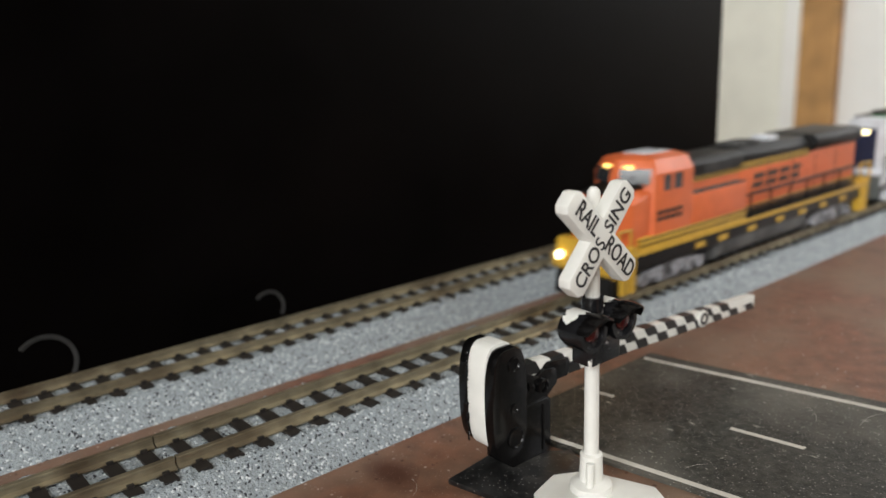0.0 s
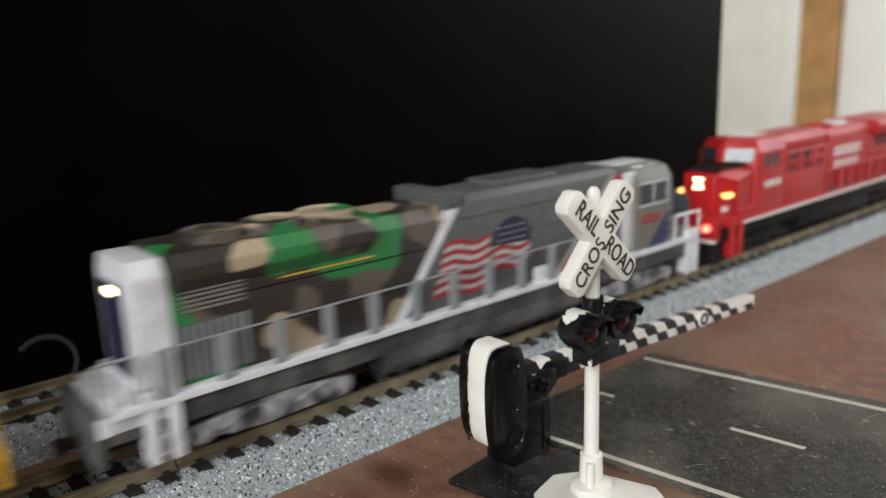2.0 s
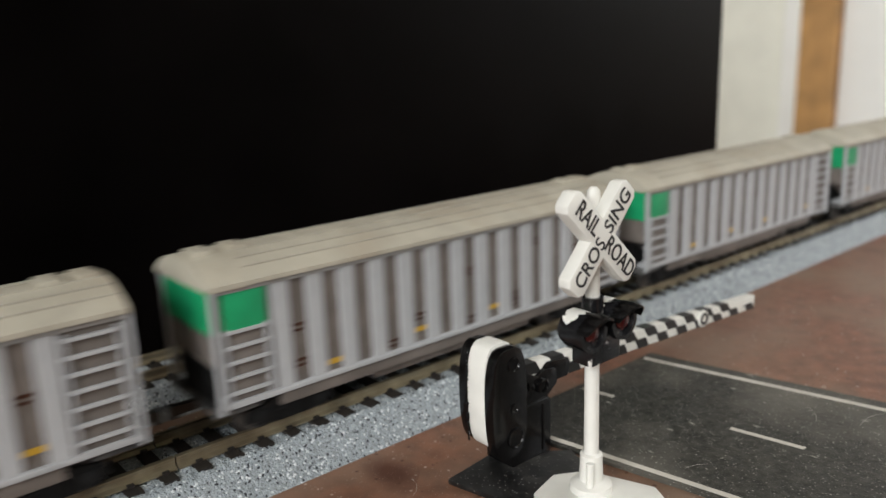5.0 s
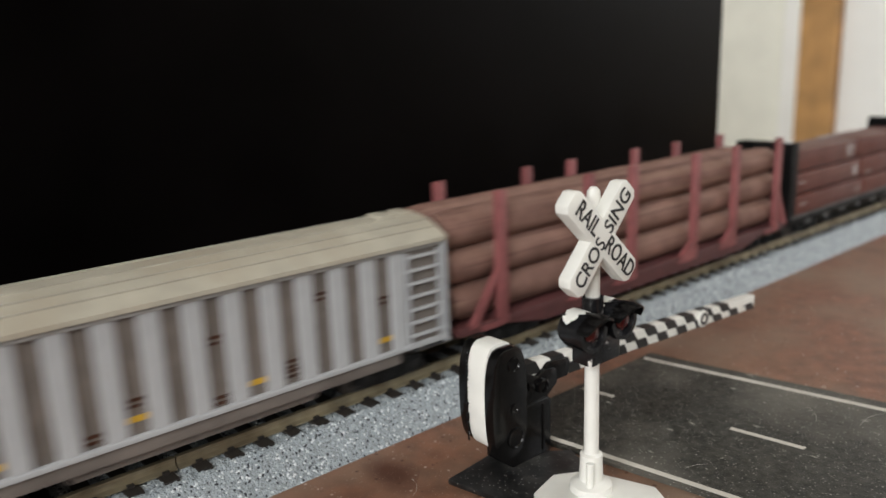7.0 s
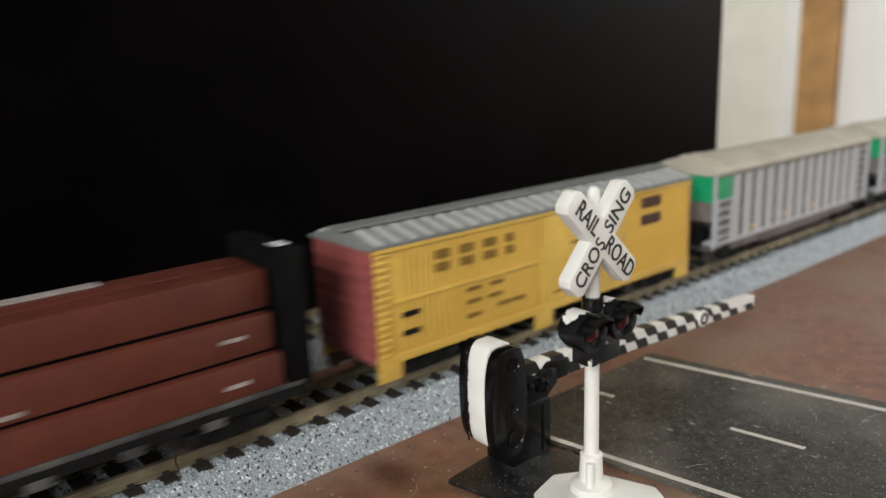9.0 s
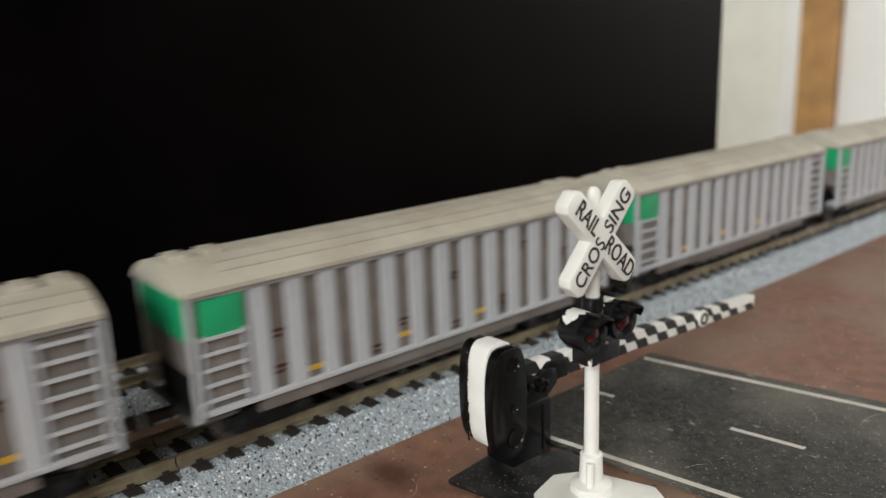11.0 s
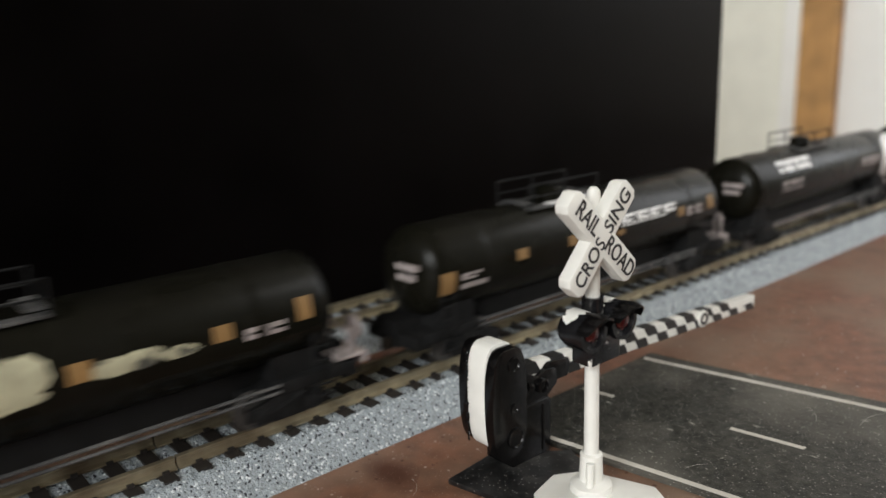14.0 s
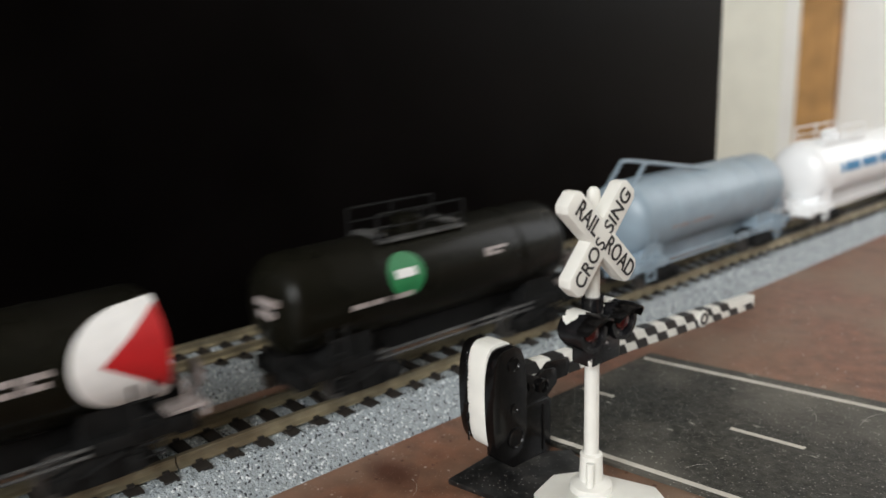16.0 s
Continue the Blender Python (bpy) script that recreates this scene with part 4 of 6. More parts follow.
    prism(bm, [(77.6, 20.9), (88.8, 20.4), (88.4, 22.6), (87, 25.0), (84.4, 26.2), (81.2, 25.6), (78.4, 23.8)], -7.42, -7.34, "y")
    part("flag_canton", bm, FLAG_BLUE, loco, "dark blue flag corner", False)
    for k in range(12):
        built("canton_star", FLAG_WHITE, loco, [bx(79.4 + 2.1 * (k % 4) + 0.7 * (k // 4 % 2), 79.9 + 2.1 * (k % 4) + 0.7 * (k // 4 % 2), -7.46, -7.42, 21.4 + 1.3 * (k // 4), 21.8 + 1.3 * (k // 4))], "", False)
    # red slanting stripe with pale borders
    for off, w, mat, lab in ((-1.5, 1.5, FLAG_WHITE, "pale slanting border"), (0, 4.0, FLAG_RED, "red slanting stripe"), (4.0, 1.5, FLAG_WHITE, "pale slanting border")):
        built("slant_stripe", mat, loco, [(prism, [(97.5 + off, 11.6), (97.5 + off + w, 11.6), (116 + off + w, 30.3), (116 + off, 30.3)], -7.4, 7.4, "y")], lab, False)
    # cab at the trailing end
    w = 8.7
    built("cab_door_panel", SILVER, loco, [bx(118.6, 123.2, -7.6, 7.6, 12, 30.2, 0.2)], "pale grey door panel")
    bm = bmesh.new()
    prism(bm, [(-w, 11.4), (w, 11.4), (w, 27.6), (w - 1.4, 30.4), (w - 4.0, 31.2), (-w + 4.0, 31.2), (-w + 1.4, 30.4), (-w, 27.6)], 122.5, 137.4, "x", 0.35)
    for v in bm.verts:
        if v.co.x > 135 and v.co.z > 22:
            v.co.x -= (v.co.z - 22) * 0.2
    cabp = part("cab", bm, CAB_GREY, loco, "warm grey cab")
    # Silver plates laid on as roof glare.
    built("cab_roof_panel", SILVER, loco, [bx(116, 121, -3.6, 3.6, 31.2, 31.7, 0.15), bx(121.5, 133, -3.2, 3.2, 31.1, 31.5, 0.15)], "pale plates standing for glare on the roof")
    for x0, x1 in ((123.8, 128.6), (129.2, 134.2)):
        for sd in (-1, 1):
            built("side_window", GLASS, cabp, [bx(x0, x1, sd * w - 0.1, sd * w + 0.1, 22.2, 27.0)], "dark cab window", False)
            built("window_frame", SILVER, cabp, [bx(x0 - 0.3, x1 + 0.3, min(sd * w, sd * (w + 0.2)), max(sd * w, sd * (w + 0.2)), 27.0, 27.4), bx(x0 - 0.3, x1 + 0.3, min(sd * w, sd * (w + 0.2)), max(sd * w, sd * (w + 0.2)), 21.8, 22.2), bx(x1, x1 + 0.3, min(sd * w, sd * (w + 0.2)), max(sd * w, sd * (w + 0.2)), 22.2, 27.0)], "", False)
    built("roof_vent", SILVER, cabp, [bx(124, 128, -6.6, -4.4, 30.2, 31.0, 0.2), bx(130, 133, -6.4, -4.6, 30.2, 30.9, 0.2)], "pale roof vent")
    bm = bmesh.new()
    prism(bm, [(136.5, 11), (146.0, 11), (146.0, 20.2), (144.6, 21.8), (136.5, 24.4)], -7.8, 7.8, "y", 0.4)
    part("nose", bm, NAVY, loco, "dark navy nose")
    built("nose_skirt", CAB_GREY, loco, [(prism, [(136.5, 11), (145.9, 11), (145.9, 14.6), (136.5, 14.6)], -7.9, 7.9, "y", 0.1)], "warm grey lower nose", False)
    for off, wd in ((0.0, 1.7), (2.3, 1.9), (4.8, 1.5)):
        for sd in (-1, 1):
            z1 = 11.6 + 9.4 - off - wd
            cab_side, nose_side = sorted((sd * 8.82, sd * 8.6)), sorted((sd * 7.92, sd * 7.7))
            built("nose_stripe", STRIPE_BLUE, loco, [(prism, [(127 + off, 11.6), (127 + off + wd, 11.6), (127 + off + wd + z1 - 11.6, z1), (127 + off + z1 - 11.6, z1)], cab_side[0], cab_side[1], "y"), (prism, [(136.6, 21.1 - off), (136.6 + wd, 21.1 - off), (138.2 + wd, 22.7 - off), (138.2, 22.7 - off)], nose_side[0], nose_side[1], "y")], "blue slanting stripe", False)
    bars(loco, 139.5, 15.4, -7.92, (1.4, 1.4, 1.4), 0.3, 1.4, FLAG_RED, "small red painted bar")
    bm = bmesh.new()
    prism(bm, [(140, 10.8), (148.5, 10.8), (149.6, 7.0), (147.5, 1.6), (145, 1.6), (143, 7)], -8.4, 8.4, "y", 0.3)
    part("front_platform", bm, GREYP, loco)
    for y in (-5.6, 5.6):
        built("ditch_light", GLOW_RED, loco, [bx(149.0, 149.6, y - 0.9, y + 0.9, 11.2, 12.6, 0.2)], "glowing marker light")
    for sd in (-1, 1):
        handrail(loco, [12, 21, 30, 39, 48, 57, 66, 75, 84, 93, 102, 112], 11.5, 18.6, sd * 9.2, PALE_RAIL, 0.2, True)
    handrail(loco, [3.0, 8.0], 11, 18.5, -8.6, PALE_RAIL, 0.3)
    handrail(loco, [138, 143, 148.5], 11, 17.5, -8.8, SILVER, 0.3)
    for x in (88, 100, 108):
        built("grab_panel", SILVER, loco, [bx(x, x + 4, -8.9, -8.6, 11.5, 14.8, 0.1)])
    bars(loco, 124.5, 17.6, -w - 0.02, (1.5, 1.5, 1.5, 1.5), 0.4, 2.2, FLAG_RED, "small red painted bar")
    CARS.append((loco, 285.5))


def red_locomotive():
    loco = thing("diesel_locomotive", 0, 0, 0, "bright red model diesel locomotive with white sill stripe and lit headlights", "locomotive", "locomotives of the train")
    L = 142
    underframe(loco, L, UNDER, UNDER, UNDER, (48, 98), (27, 116))
    built("walkway", REDP, loco, [bx(6, 138, -9.3, 9.3, 10.6, 12.2, 0.15)])
    built("sill_stripe", LETTER_WHITE, loco, [bx(12.5, 137, -9.4, 9.4, 10.5, 11.3, 0.08)], "white sill stripe")
    built("lower_sill", UNDER, loco, [bx(12, 137, -8.9, 8.9, 7.2, 10.5, 0.1)])
    bm = bmesh.new()
    prism(bm, [(1.6, 13.6), (4.6, 14.2), (10, 13.0), (10, 7.4), (2.6, 7.0), (0.8, 9.6)], -7.8, 7.8, "y", 0.5)
    part("front_platform", bm, REDP, loco)
    built("pilot_edge", LETTER_WHITE, loco, [bx(1.0, 2.6, -7.6, 7.6, 6.6, 7.2, 0.15)], "white pilot edge")
    built("anticlimber", LETTER_WHITE, loco, [bx(5.6, 6.8, -3.4, 3.4, 15.6, 17.0, 0.4)], "pale nose step")
    built("snow_plough", UNDER, loco, [(prism, [(2.6, 6.8), (6, 6.8), (6, 1.2), (1.4, 0.8)], -7.8, 7.8, "y", 0.3)])
    steps(loco, 10.0, REDP, 10.5, 4.2)
    steps(loco, 137, REDP)
    cab_and_nose(loco, REDP, BLACKP, (11.4, 22), (19.3, 35.5), "dark tinted cab window")
    built("equipment_box", REDP, loco, [bx(35.4, 61, -9.0, 9.0, 12.1, 21.2, 0.25), bx(11.4, 36, -8.9, 8.9, 12.1, 14.4, 0.2)])
    built("walk_tread", DARKGREY, loco, [bx(36, 61, -8.6, 8.6, 21.2, 21.6)])
    built("walk_tread", DARKGREY, loco, [bx(61.5, 136, -8.9, 8.9, 12.2, 12.4)], "dark walkway tread", False)
    built("hood", REDP, loco, [bx(35.4, 131, -6.8, 6.8, 12.1, 27.2, 0.2)])
    bm = bmesh.new()
    prism(bm, [(-6.9, 27), (6.9, 27), (6.9, 29.8), (5.2, 31.9), (-5.2, 31.9), (-6.9, 29.8)], 35.5, 66, "x", 0.3)
    prism(bm, [(-6.9, 27), (6.9, 27), (6.4, 29.4), (4.6, 31.0), (-4.6, 31.0), (-6.4, 29.4)], 68, 102, "x", 0.3)
    part("hood_roof", bm, REDP, loco)
    built("radiator_wing", REDP, loco, [(prism, [(-7.0, 26.0), (7.0, 26.0), (9.3, 27.4), (9.3, 30.0), (7.8, 31.4), (-7.8, 31.4), (-9.3, 30.0), (-9.3, 27.4)], 101, 137, "x", 0.35)], "overhanging red radiator wing")
    built("radiator_screen", material("dark_red_screen", (0.12, 0.01, 0.01), 0.6), loco, [bx(103, 134, -6.9, 6.9, 22.4, 26.4)], "dark red radiator screen", False)
    louvres(loco, 43, 57, 24.2, 27.2, -6.95, 5, DARKGREY)
    roof_fans(loco, ((74, 4.4),), REDP, 31.0)
    built("exhaust_cover", SILVER, loco, [bx(84, 90, -2.8, 2.8, 30.9, 32.2, 0.4)], "pale exhaust cover")
    # Silver plate in place of the highlight on the cab roof.
    built("cab_roof_panel", SILVER, loco, [bx(23.5, 33, -4.0, 4.0, 32.3, 32.8, 0.1)], "pale plate standing for glare on the cab roof")
    y = -6.87
    bars(loco, 71.8, 22.2, y, (3.6, 2.4, 2.6, 2.4, 2.6, 1.0, 2.4, 2.6), 0.55, 2.8, LETTER_WHITE, "white painted name block", 0.3)
    bars(loco, 72.2, 18.0, y, (3.0, 2.4, 2.4, 1.0, 2.4, 1.0, 2.4), 0.55, 2.6, LETTER_WHITE, "white painted name block", 0.3)
    bars(loco, 24.0, 18.8, -8.97, (2.0, 2.0, 2.0, 2.0), 0.45, 1.7, LETTER_WHITE, "white painted number bar")
    built("panel_seam", material("seam_red", (0.25, 0.01, 0.01), 0.5), loco, [bx(20, 60, -9.08, 9.08, 15.4, 15.65), bx(36, 60.5, -6.9, 6.9, 23.4, 23.7)], "", False)
    for x0, x1 in ((62, 66), (92, 96), (97.5, 100.5)):
        built("hood_door", REDP, loco, [bx(x0, x1, -7.0, 7.0, 13, 26, 0.1)])
    handrail(loco, [63, 73, 80.5, 88, 95.5, 103, 110.5, 118, 126, 134], 11.6, 19.0, -8.9, REDP, 0.32, True)
    handrail(loco, [63, 73, 80.5, 88, 95.5, 103, 110.5, 118, 126, 134], 11.6, 19.0, 8.9, REDP, 0.32, True)
    handrail(loco, [37, 45, 53, 60], 21.4, 27.0, -8.7, REDP, 0.32, True, True)
    handrail(loco, [2.4, 8.0], 12, 18, -8.2, REDP, 0.3)
    built("rear_platform", REDP, loco, [bx(131, 141, -8.6, 8.6, 9.0, 12.0, 0.3)])
    front_lights(loco, 0.8, GLOW, GLOW_RED, 10.6, (20.6, 22.6), 5.3)
    for yy in (-6.0, 6.0):
        built("number_board", NUMBER_GLOW, loco, [bx(7.4, 10.0, yy - 1.6, yy + 1.6, 18.0, 19.1, 0.1)], "lit amber number board")
    built("nose_plate", LETTER_WHITE, loco, [bx(7.0, 9.0, -6.9, -5.2, 14.2, 15.6, 0.05)], "small white plate", False)
    CARS.append((loco, 442.5))


orange_locomotive()
grey_locomotive()
red_locomotive()

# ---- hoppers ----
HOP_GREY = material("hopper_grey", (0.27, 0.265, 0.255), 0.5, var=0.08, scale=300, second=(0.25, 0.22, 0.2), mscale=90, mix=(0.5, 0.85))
# Set-back sheets and skirt: grey-brown, with the shade between ribs in the colour.
HOP_RECESS_SHADE = material("hopper_recess_shade", (0.165, 0.143, 0.127), 0.6, var=0.15, scale=300, second=(0.1, 0.085, 0.075), mscale=90, mix=(0.45, 0.8))
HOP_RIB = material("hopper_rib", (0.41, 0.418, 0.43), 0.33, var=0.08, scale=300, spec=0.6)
HOP_SEAM = material("hopper_roof_seam", (0.37, 0.345, 0.285), 0.6, var=0.15, scale=200)
HOP_ROOF = material("hopper_roof", (0.4, 0.37, 0.3), 0.6, var=0.1, scale=200, second=(0.36, 0.32, 0.25), mscale=60)
GREEN = material("green_panel", (0.01, 0.3, 0.12), 0.42, var=0.1, scale=300)


def hopper_car():
    car = thing("hopper_car", 0, 0, 0, "grey ribbed covered hopper car with green corner panels", "hopper car", "grey hopper cars")
    L = 98.5
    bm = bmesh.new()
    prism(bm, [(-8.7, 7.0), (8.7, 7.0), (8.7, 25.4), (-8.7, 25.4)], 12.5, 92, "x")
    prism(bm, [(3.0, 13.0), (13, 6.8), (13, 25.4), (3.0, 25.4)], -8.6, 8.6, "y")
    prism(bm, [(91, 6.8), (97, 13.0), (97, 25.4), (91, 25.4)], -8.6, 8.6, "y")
    part("body", bm, HOP_RECESS_SHADE, car, "grey-brown recessed hopper side, rib shade in its colour")
    bm = bmesh.new()
    prof = []
    for i in range(13):
        t = -1 + 2 * i / 12
        prof.append((9.9 * t, 25.9 + 3.2 * (1 - abs(t) ** 2.2)))
    prism(bm, [(-9.9, 25.2)] + prof + [(9.9, 25.2)], 3.4, 97.6, "x")
    part("roof", bm, HOP_ROOF, car, "cream-grey curved roof")
    built("roof_end", HOP_ROOF, car, [(prism, [(-9.9, 25.0)] + [(u * 0.99, v + 0.08) for u, v in prof] + [(9.9, 25.0)], 2.2, 9.0, "x", 0.2)], "pale sloping roof end")
    for x in (4.0, 9.5, 89, 93.5):
        built("roof_hatch", HOP_ROOF, car, [bx(x, x + 3.0, -2.4, 2.4, 28.6, 29.7, 0.3)])
    bm = bmesh.new()
    box(bm, -0.2, 2.75, -0.4, 0.4, 7.2, 25.3, 0.1)
    me = mesh_of("rib", bm, HOP_RIB)
    for s in (-1, 1):
        for i in range(13):
            ob = new("rib", me)
            ob.parent = car
            ob.matrix_basis = pose((12.6 + i * 6.08) * MM, s * 8.95 * MM, 0)
    built("top_chord", HOP_GREY, car, [bx(3, 97.8, -9.5, 9.5, 24.4, 25.5, 0.2)])
    built("side_sill", HOP_RIB, car, [bx(4.0, 97, -9.5, 9.5, 6.5, 7.3, 0.15)])
    built("lower_skirt", HOP_RECESS_SHADE, car, [bx(13, 87, -8.9, 8.9, 4.3, 6.5, 0.15)], "grey-brown lower skirt, shade in its colour")
    for s in (-1, 1):
        o0, o1 = (s * 9.0, s * 9.5) if s > 0 else (s * 9.5, s * 9.0)
        for x0, x1 in ((4.0, 11.6), (88.6, 96.4)):
            ladder(car, x0, x1, o0, o1, s, 19 if x0 < 50 else 24)
            built("end_panel", HOP_RECESS_SHADE, car, [bx(x0, x1, s * 8.75 - 0.1, s * 8.75 + 0.1, 7, 25)], "", False)
        built("green_panel", GREEN, car, [bx(4.4, 11.4, s * 9.1 - 0.15, s * 9.1 + 0.15, 18.6, 24.6, 0.08)], "green corner panel")
    built("end_sheet", GREEN, car, [bx(2.7, 3.0, -8.5, 8.5, 18.2, 25.0)], "green end panel", False)
    for x in (2.6, 97):
        for y in (-9.6, 8.8):
            built("end_post", HOP_RIB, car, [bx(x, x + 0.7, y, y + 0.8, 6, 25)])
    for x in (2.2, 91):
        built("end_platform", DARKGREY, car, [bx(x, x + 6.9, -8.8, 8.8, 5.4, 6.2, 0.15)])
    bm = bmesh.new()
    prism(bm, [(28, 7.2), (74, 7.2), (70, 2.6), (32, 2.6)], -7.6, 7.6, "y", 0.3)
    part("discharge_bay", bm, HOP_RECESS_SHADE, car)
    def gap(k):
        return 12.6 + 6.08 * k + 2.9
    for k, z in ((1, 8.4), (4, 9.2), (7, 9.0), (11, 9.2)):
        built("yellow_label", YELLOW, car, [bx(gap(k), gap(k) + 2.8, -8.82, -8.7, z, z + 0.9)], "small yellow label", False)
    for k, z in ((0, 16.5), (0, 10.6), (3, 8.8), (4, 12.2), (6, 18.0), (6, 8.6), (8, 9.2), (8, 10.8), (9, 20.5), (11, 17)):
        built("data_bar", LETTER_DARK, car, [bx(gap(k) + 0.2, gap(k) + 2.7, -8.8, -8.7, z, z + 0.5)], "dark painted data bar", False)
        built("data_bar", LETTER_DARK, car, [bx(gap(k) + 0.2, gap(k) + 2.2, -8.8, -8.7, z - 0.9, z - 0.45)], "dark painted data bar", False)
    for y, z in ((-7.4, 27.45), (-5.2, 28.4), (-2.4, 28.98), (2.4, 28.98), (5.2, 28.4)):
        built("roof_seam", HOP_SEAM, car, [bx(9.2, 97.4, y - 0.14, y + 0.14, z - 0.1, z + 0.14)], "", False)
    # Black wedges added below the sloped ends so the gaps between cars stay dark.
    for a, b in ((3.2, 12.8), (96.8, 90.9)):
        built("end_bolster", UNDER, car, [(prism, [(a, 12.3), (b, 6.9), (b, 4.6), (a, 4.6)], -5.6, 5.6, "y")], "black block added to keep the car end dark", False)
    truck(car, 15, 2, 10.6)
    truck(car, 85, 2, 10.6)
    coupler(car, 2.6, -1)
    coupler(car, 98, 1)
    return car


def ladder(car, x0, x1, o0, o1, s, top):
    bm = bmesh.new()
    box(bm, x0, x1, o0, o1, 7, 7.5)
    lad = part("ladder", bm, HOP_RIB, car)
    for x in (x0 + 0.4, x1 - 0.4):
        built("stile", HOP_RIB, lad, [bx(x - 0.25, x + 0.25, o0, o1, 7, top)])
    bm = bmesh.new()
    box(bm, x0, x1, s * 9.3 - 0.25, s * 9.3 + 0.25, 0, 0.5)
    me = mesh_of("rung", bm, HOP_RIB)
    z = 8.6
    while z < top:
        ob = new("rung", me)
        ob.parent = lad
        ob.matrix_basis = pose(0, 0, z * MM)
        z += 2.4


HOPPER_STARTS = [590.3 + 106.2 * i for i in range(4)] + [1357.5 + 105.8 * i for i in range(4)]
first = hopper_car()
CARS.append((first, HOPPER_STARTS[0]))
for q in HOPPER_STARTS[1:]:
    CARS.append((copy_thing(first, pose(0, 0, 0)), q))

# ---- log car ----
MAUVE = material("dusty_mauve_paint", (0.24, 0.075, 0.075), 0.55, var=0.15, scale=300, second=(0.17, 0.05, 0.05), mscale=90)
MAUVE_DARK = material("dark_maroon_deck", (0.075, 0.022, 0.022), 0.6, var=0.2, scale=300)
LOG = material("log_wood", (0.2, 0.11, 0.088), 0.8, var=0.22, scale=160, bump=0.4, second=(0.13, 0.07, 0.055), mscale=60, spec=0.2)


def grain(m, scale, stretch, col, lo, hi):
    """Dark streaks running along a piece."""
    N, K = m.node_tree.nodes, m.node_tree.links
    b = N["Principled BSDF"]
    link = b.inputs["Base Color"].links[0].from_socket
    tc = [n for n in N if n.bl_idname == "ShaderNodeTexCoord"][0]
    mp = N.new("ShaderNodeMapping")
    mp.inputs["Scale"].default_value = stretch
    K.new(tc.outputs["Object"], mp.inputs["Vector"])
    nz = N.new("ShaderNodeTexNoise")
    nz.inputs["Scale"].default_value, nz.inputs["Detail"].default_value = scale, 5.0
    K.new(mp.outputs["Vector"], nz.inputs["Vector"])
    mr = N.new("ShaderNodeMapRange")
    mr.inputs["From Min"].default_value, mr.inputs["From Max"].default_value = lo, hi
    K.new(nz.outputs["Fac"], mr.inputs["Value"])
    mx = N.new("ShaderNodeMix")
    mx.data_type = "RGBA"
    K.new(mr.outputs["Result"], mx.inputs["Factor"])
    K.new(link, mx.inputs["A"])
    mx.inputs["B"].default_value = (*col, 1)
    K.new(mx.outputs["Result"], b.inputs["Base Color"])


grain(LOG, 420, (0.02, 1, 1), (0.25, 0.15, 0.115), 0.48, 0.66)
grain(LOG, 900, (0.012, 1, 1), (0.1, 0.052, 0.042), 0.56, 0.7)



def log_car():
    car = thing("log_car", 0, 0, 0, "mauve stake car loaded with three tiers of brown logs", "log car")
    L = 128
    built("deck", MAUVE_DARK, car, [bx(4, 130, -9.4, 9.4, 5.4, 7.0, 0.2), bx(12, 122, -3, 3, 3.0, 5.5, 0.2)])
    built("side_sill", MAUVE_DARK, car, [(prism, [(16, 5.5), (118, 5.5), (106, 3.2), (28, 3.2)], -9.3, -8.6, "y", 0.1), (prism, [(16, 5.5), (118, 5.5), (106, 3.2), (28, 3.2)], 8.6, 9.3, "y", 0.1)])
    xs = (15.5, 42, 57.5, 83, 102, 124.8)
    for x in xs:
        for s in (-1, 1):
            bm = bmesh.new()
            y = s * 9.0
            box(bm, x - 1.3, x + 1.3, y - 0.6, y + 0.6, 5.5, 32.0, 0.15)
            prism(bm, [(x - 1, 6.5), (x - 6.0, 6.5), (x - 6.0, 5.4), (x - 1, 5.4)], y - 0.7, y + 0.7, "y")
            if x < 20:
                prism(bm, [(x - 1, 17.5), (x - 1, 15.5), (x - 7, 6.5), (x - 9, 6.5)], y - 0.5, y + 0.5, "y")
            elif x > 120:
                prism(bm, [(x + 1, 17.5), (x + 1, 15.5), (x + 4.5, 6.5), (x + 6.5, 6.5)], y - 0.5, y + 0.5, "y")
            else:
                prism(bm, [(x - 1, 10.6), (x - 1, 5.6), (x - 7.5, 5.6)], y - 0.6, y + 0.6, "y")
            part("stake", bm, MAUVE, car)
    rng = random.Random(5)
    for row, z in enumerate((10.9, 18.2, 25.3)):
        for y in (-4.2, 4.2):
            r = 3.8
            bm = bmesh.new()
            n, seg = 30, 20
            ph = rng.uniform(0, 50)
            rings = []
            a, b = 3.5 + rng.uniform(-1, 1.5), 126 + rng.uniform(-2, 2)
            for i in range(n + 1):
                x = a + (b - a) * i / n
                ring = []
                for k in range(seg):
                    t = 2 * math.pi * k / seg
                    rr = r * (1 + 0.05 * noise.noise(Vector((x * 0.08 + ph, 2 * math.cos(t), 2 * math.sin(t)))))
                    if i in (0, n):
                        rr *= 0.9
                    ring.append(bm.verts.new((x, y + rr * math.cos(t), z + rr * math.sin(t))))
                rings.append(ring)
            bm.faces.new(rings[0])
            bm.faces.new(rings[-1][::-1])
            for p, q in zip(rings, rings[1:]):
                for k in range(seg):
                    bm.faces.new((p[k], q[k], q[(k + 1) % seg], p[(k + 1) % seg]))
            bmesh.ops.recalc_face_normals(bm, faces=bm.faces[:])
            part("log", bm, LOG, car, "brown grained log")
    truck(car, 20, 2, 10.6)
    truck(car, 112, 2, 10.6)
    coupler(car, 4, -1)
    coupler(car, 129, 1)
    CARS.append((car, 1005.5))


log_car()

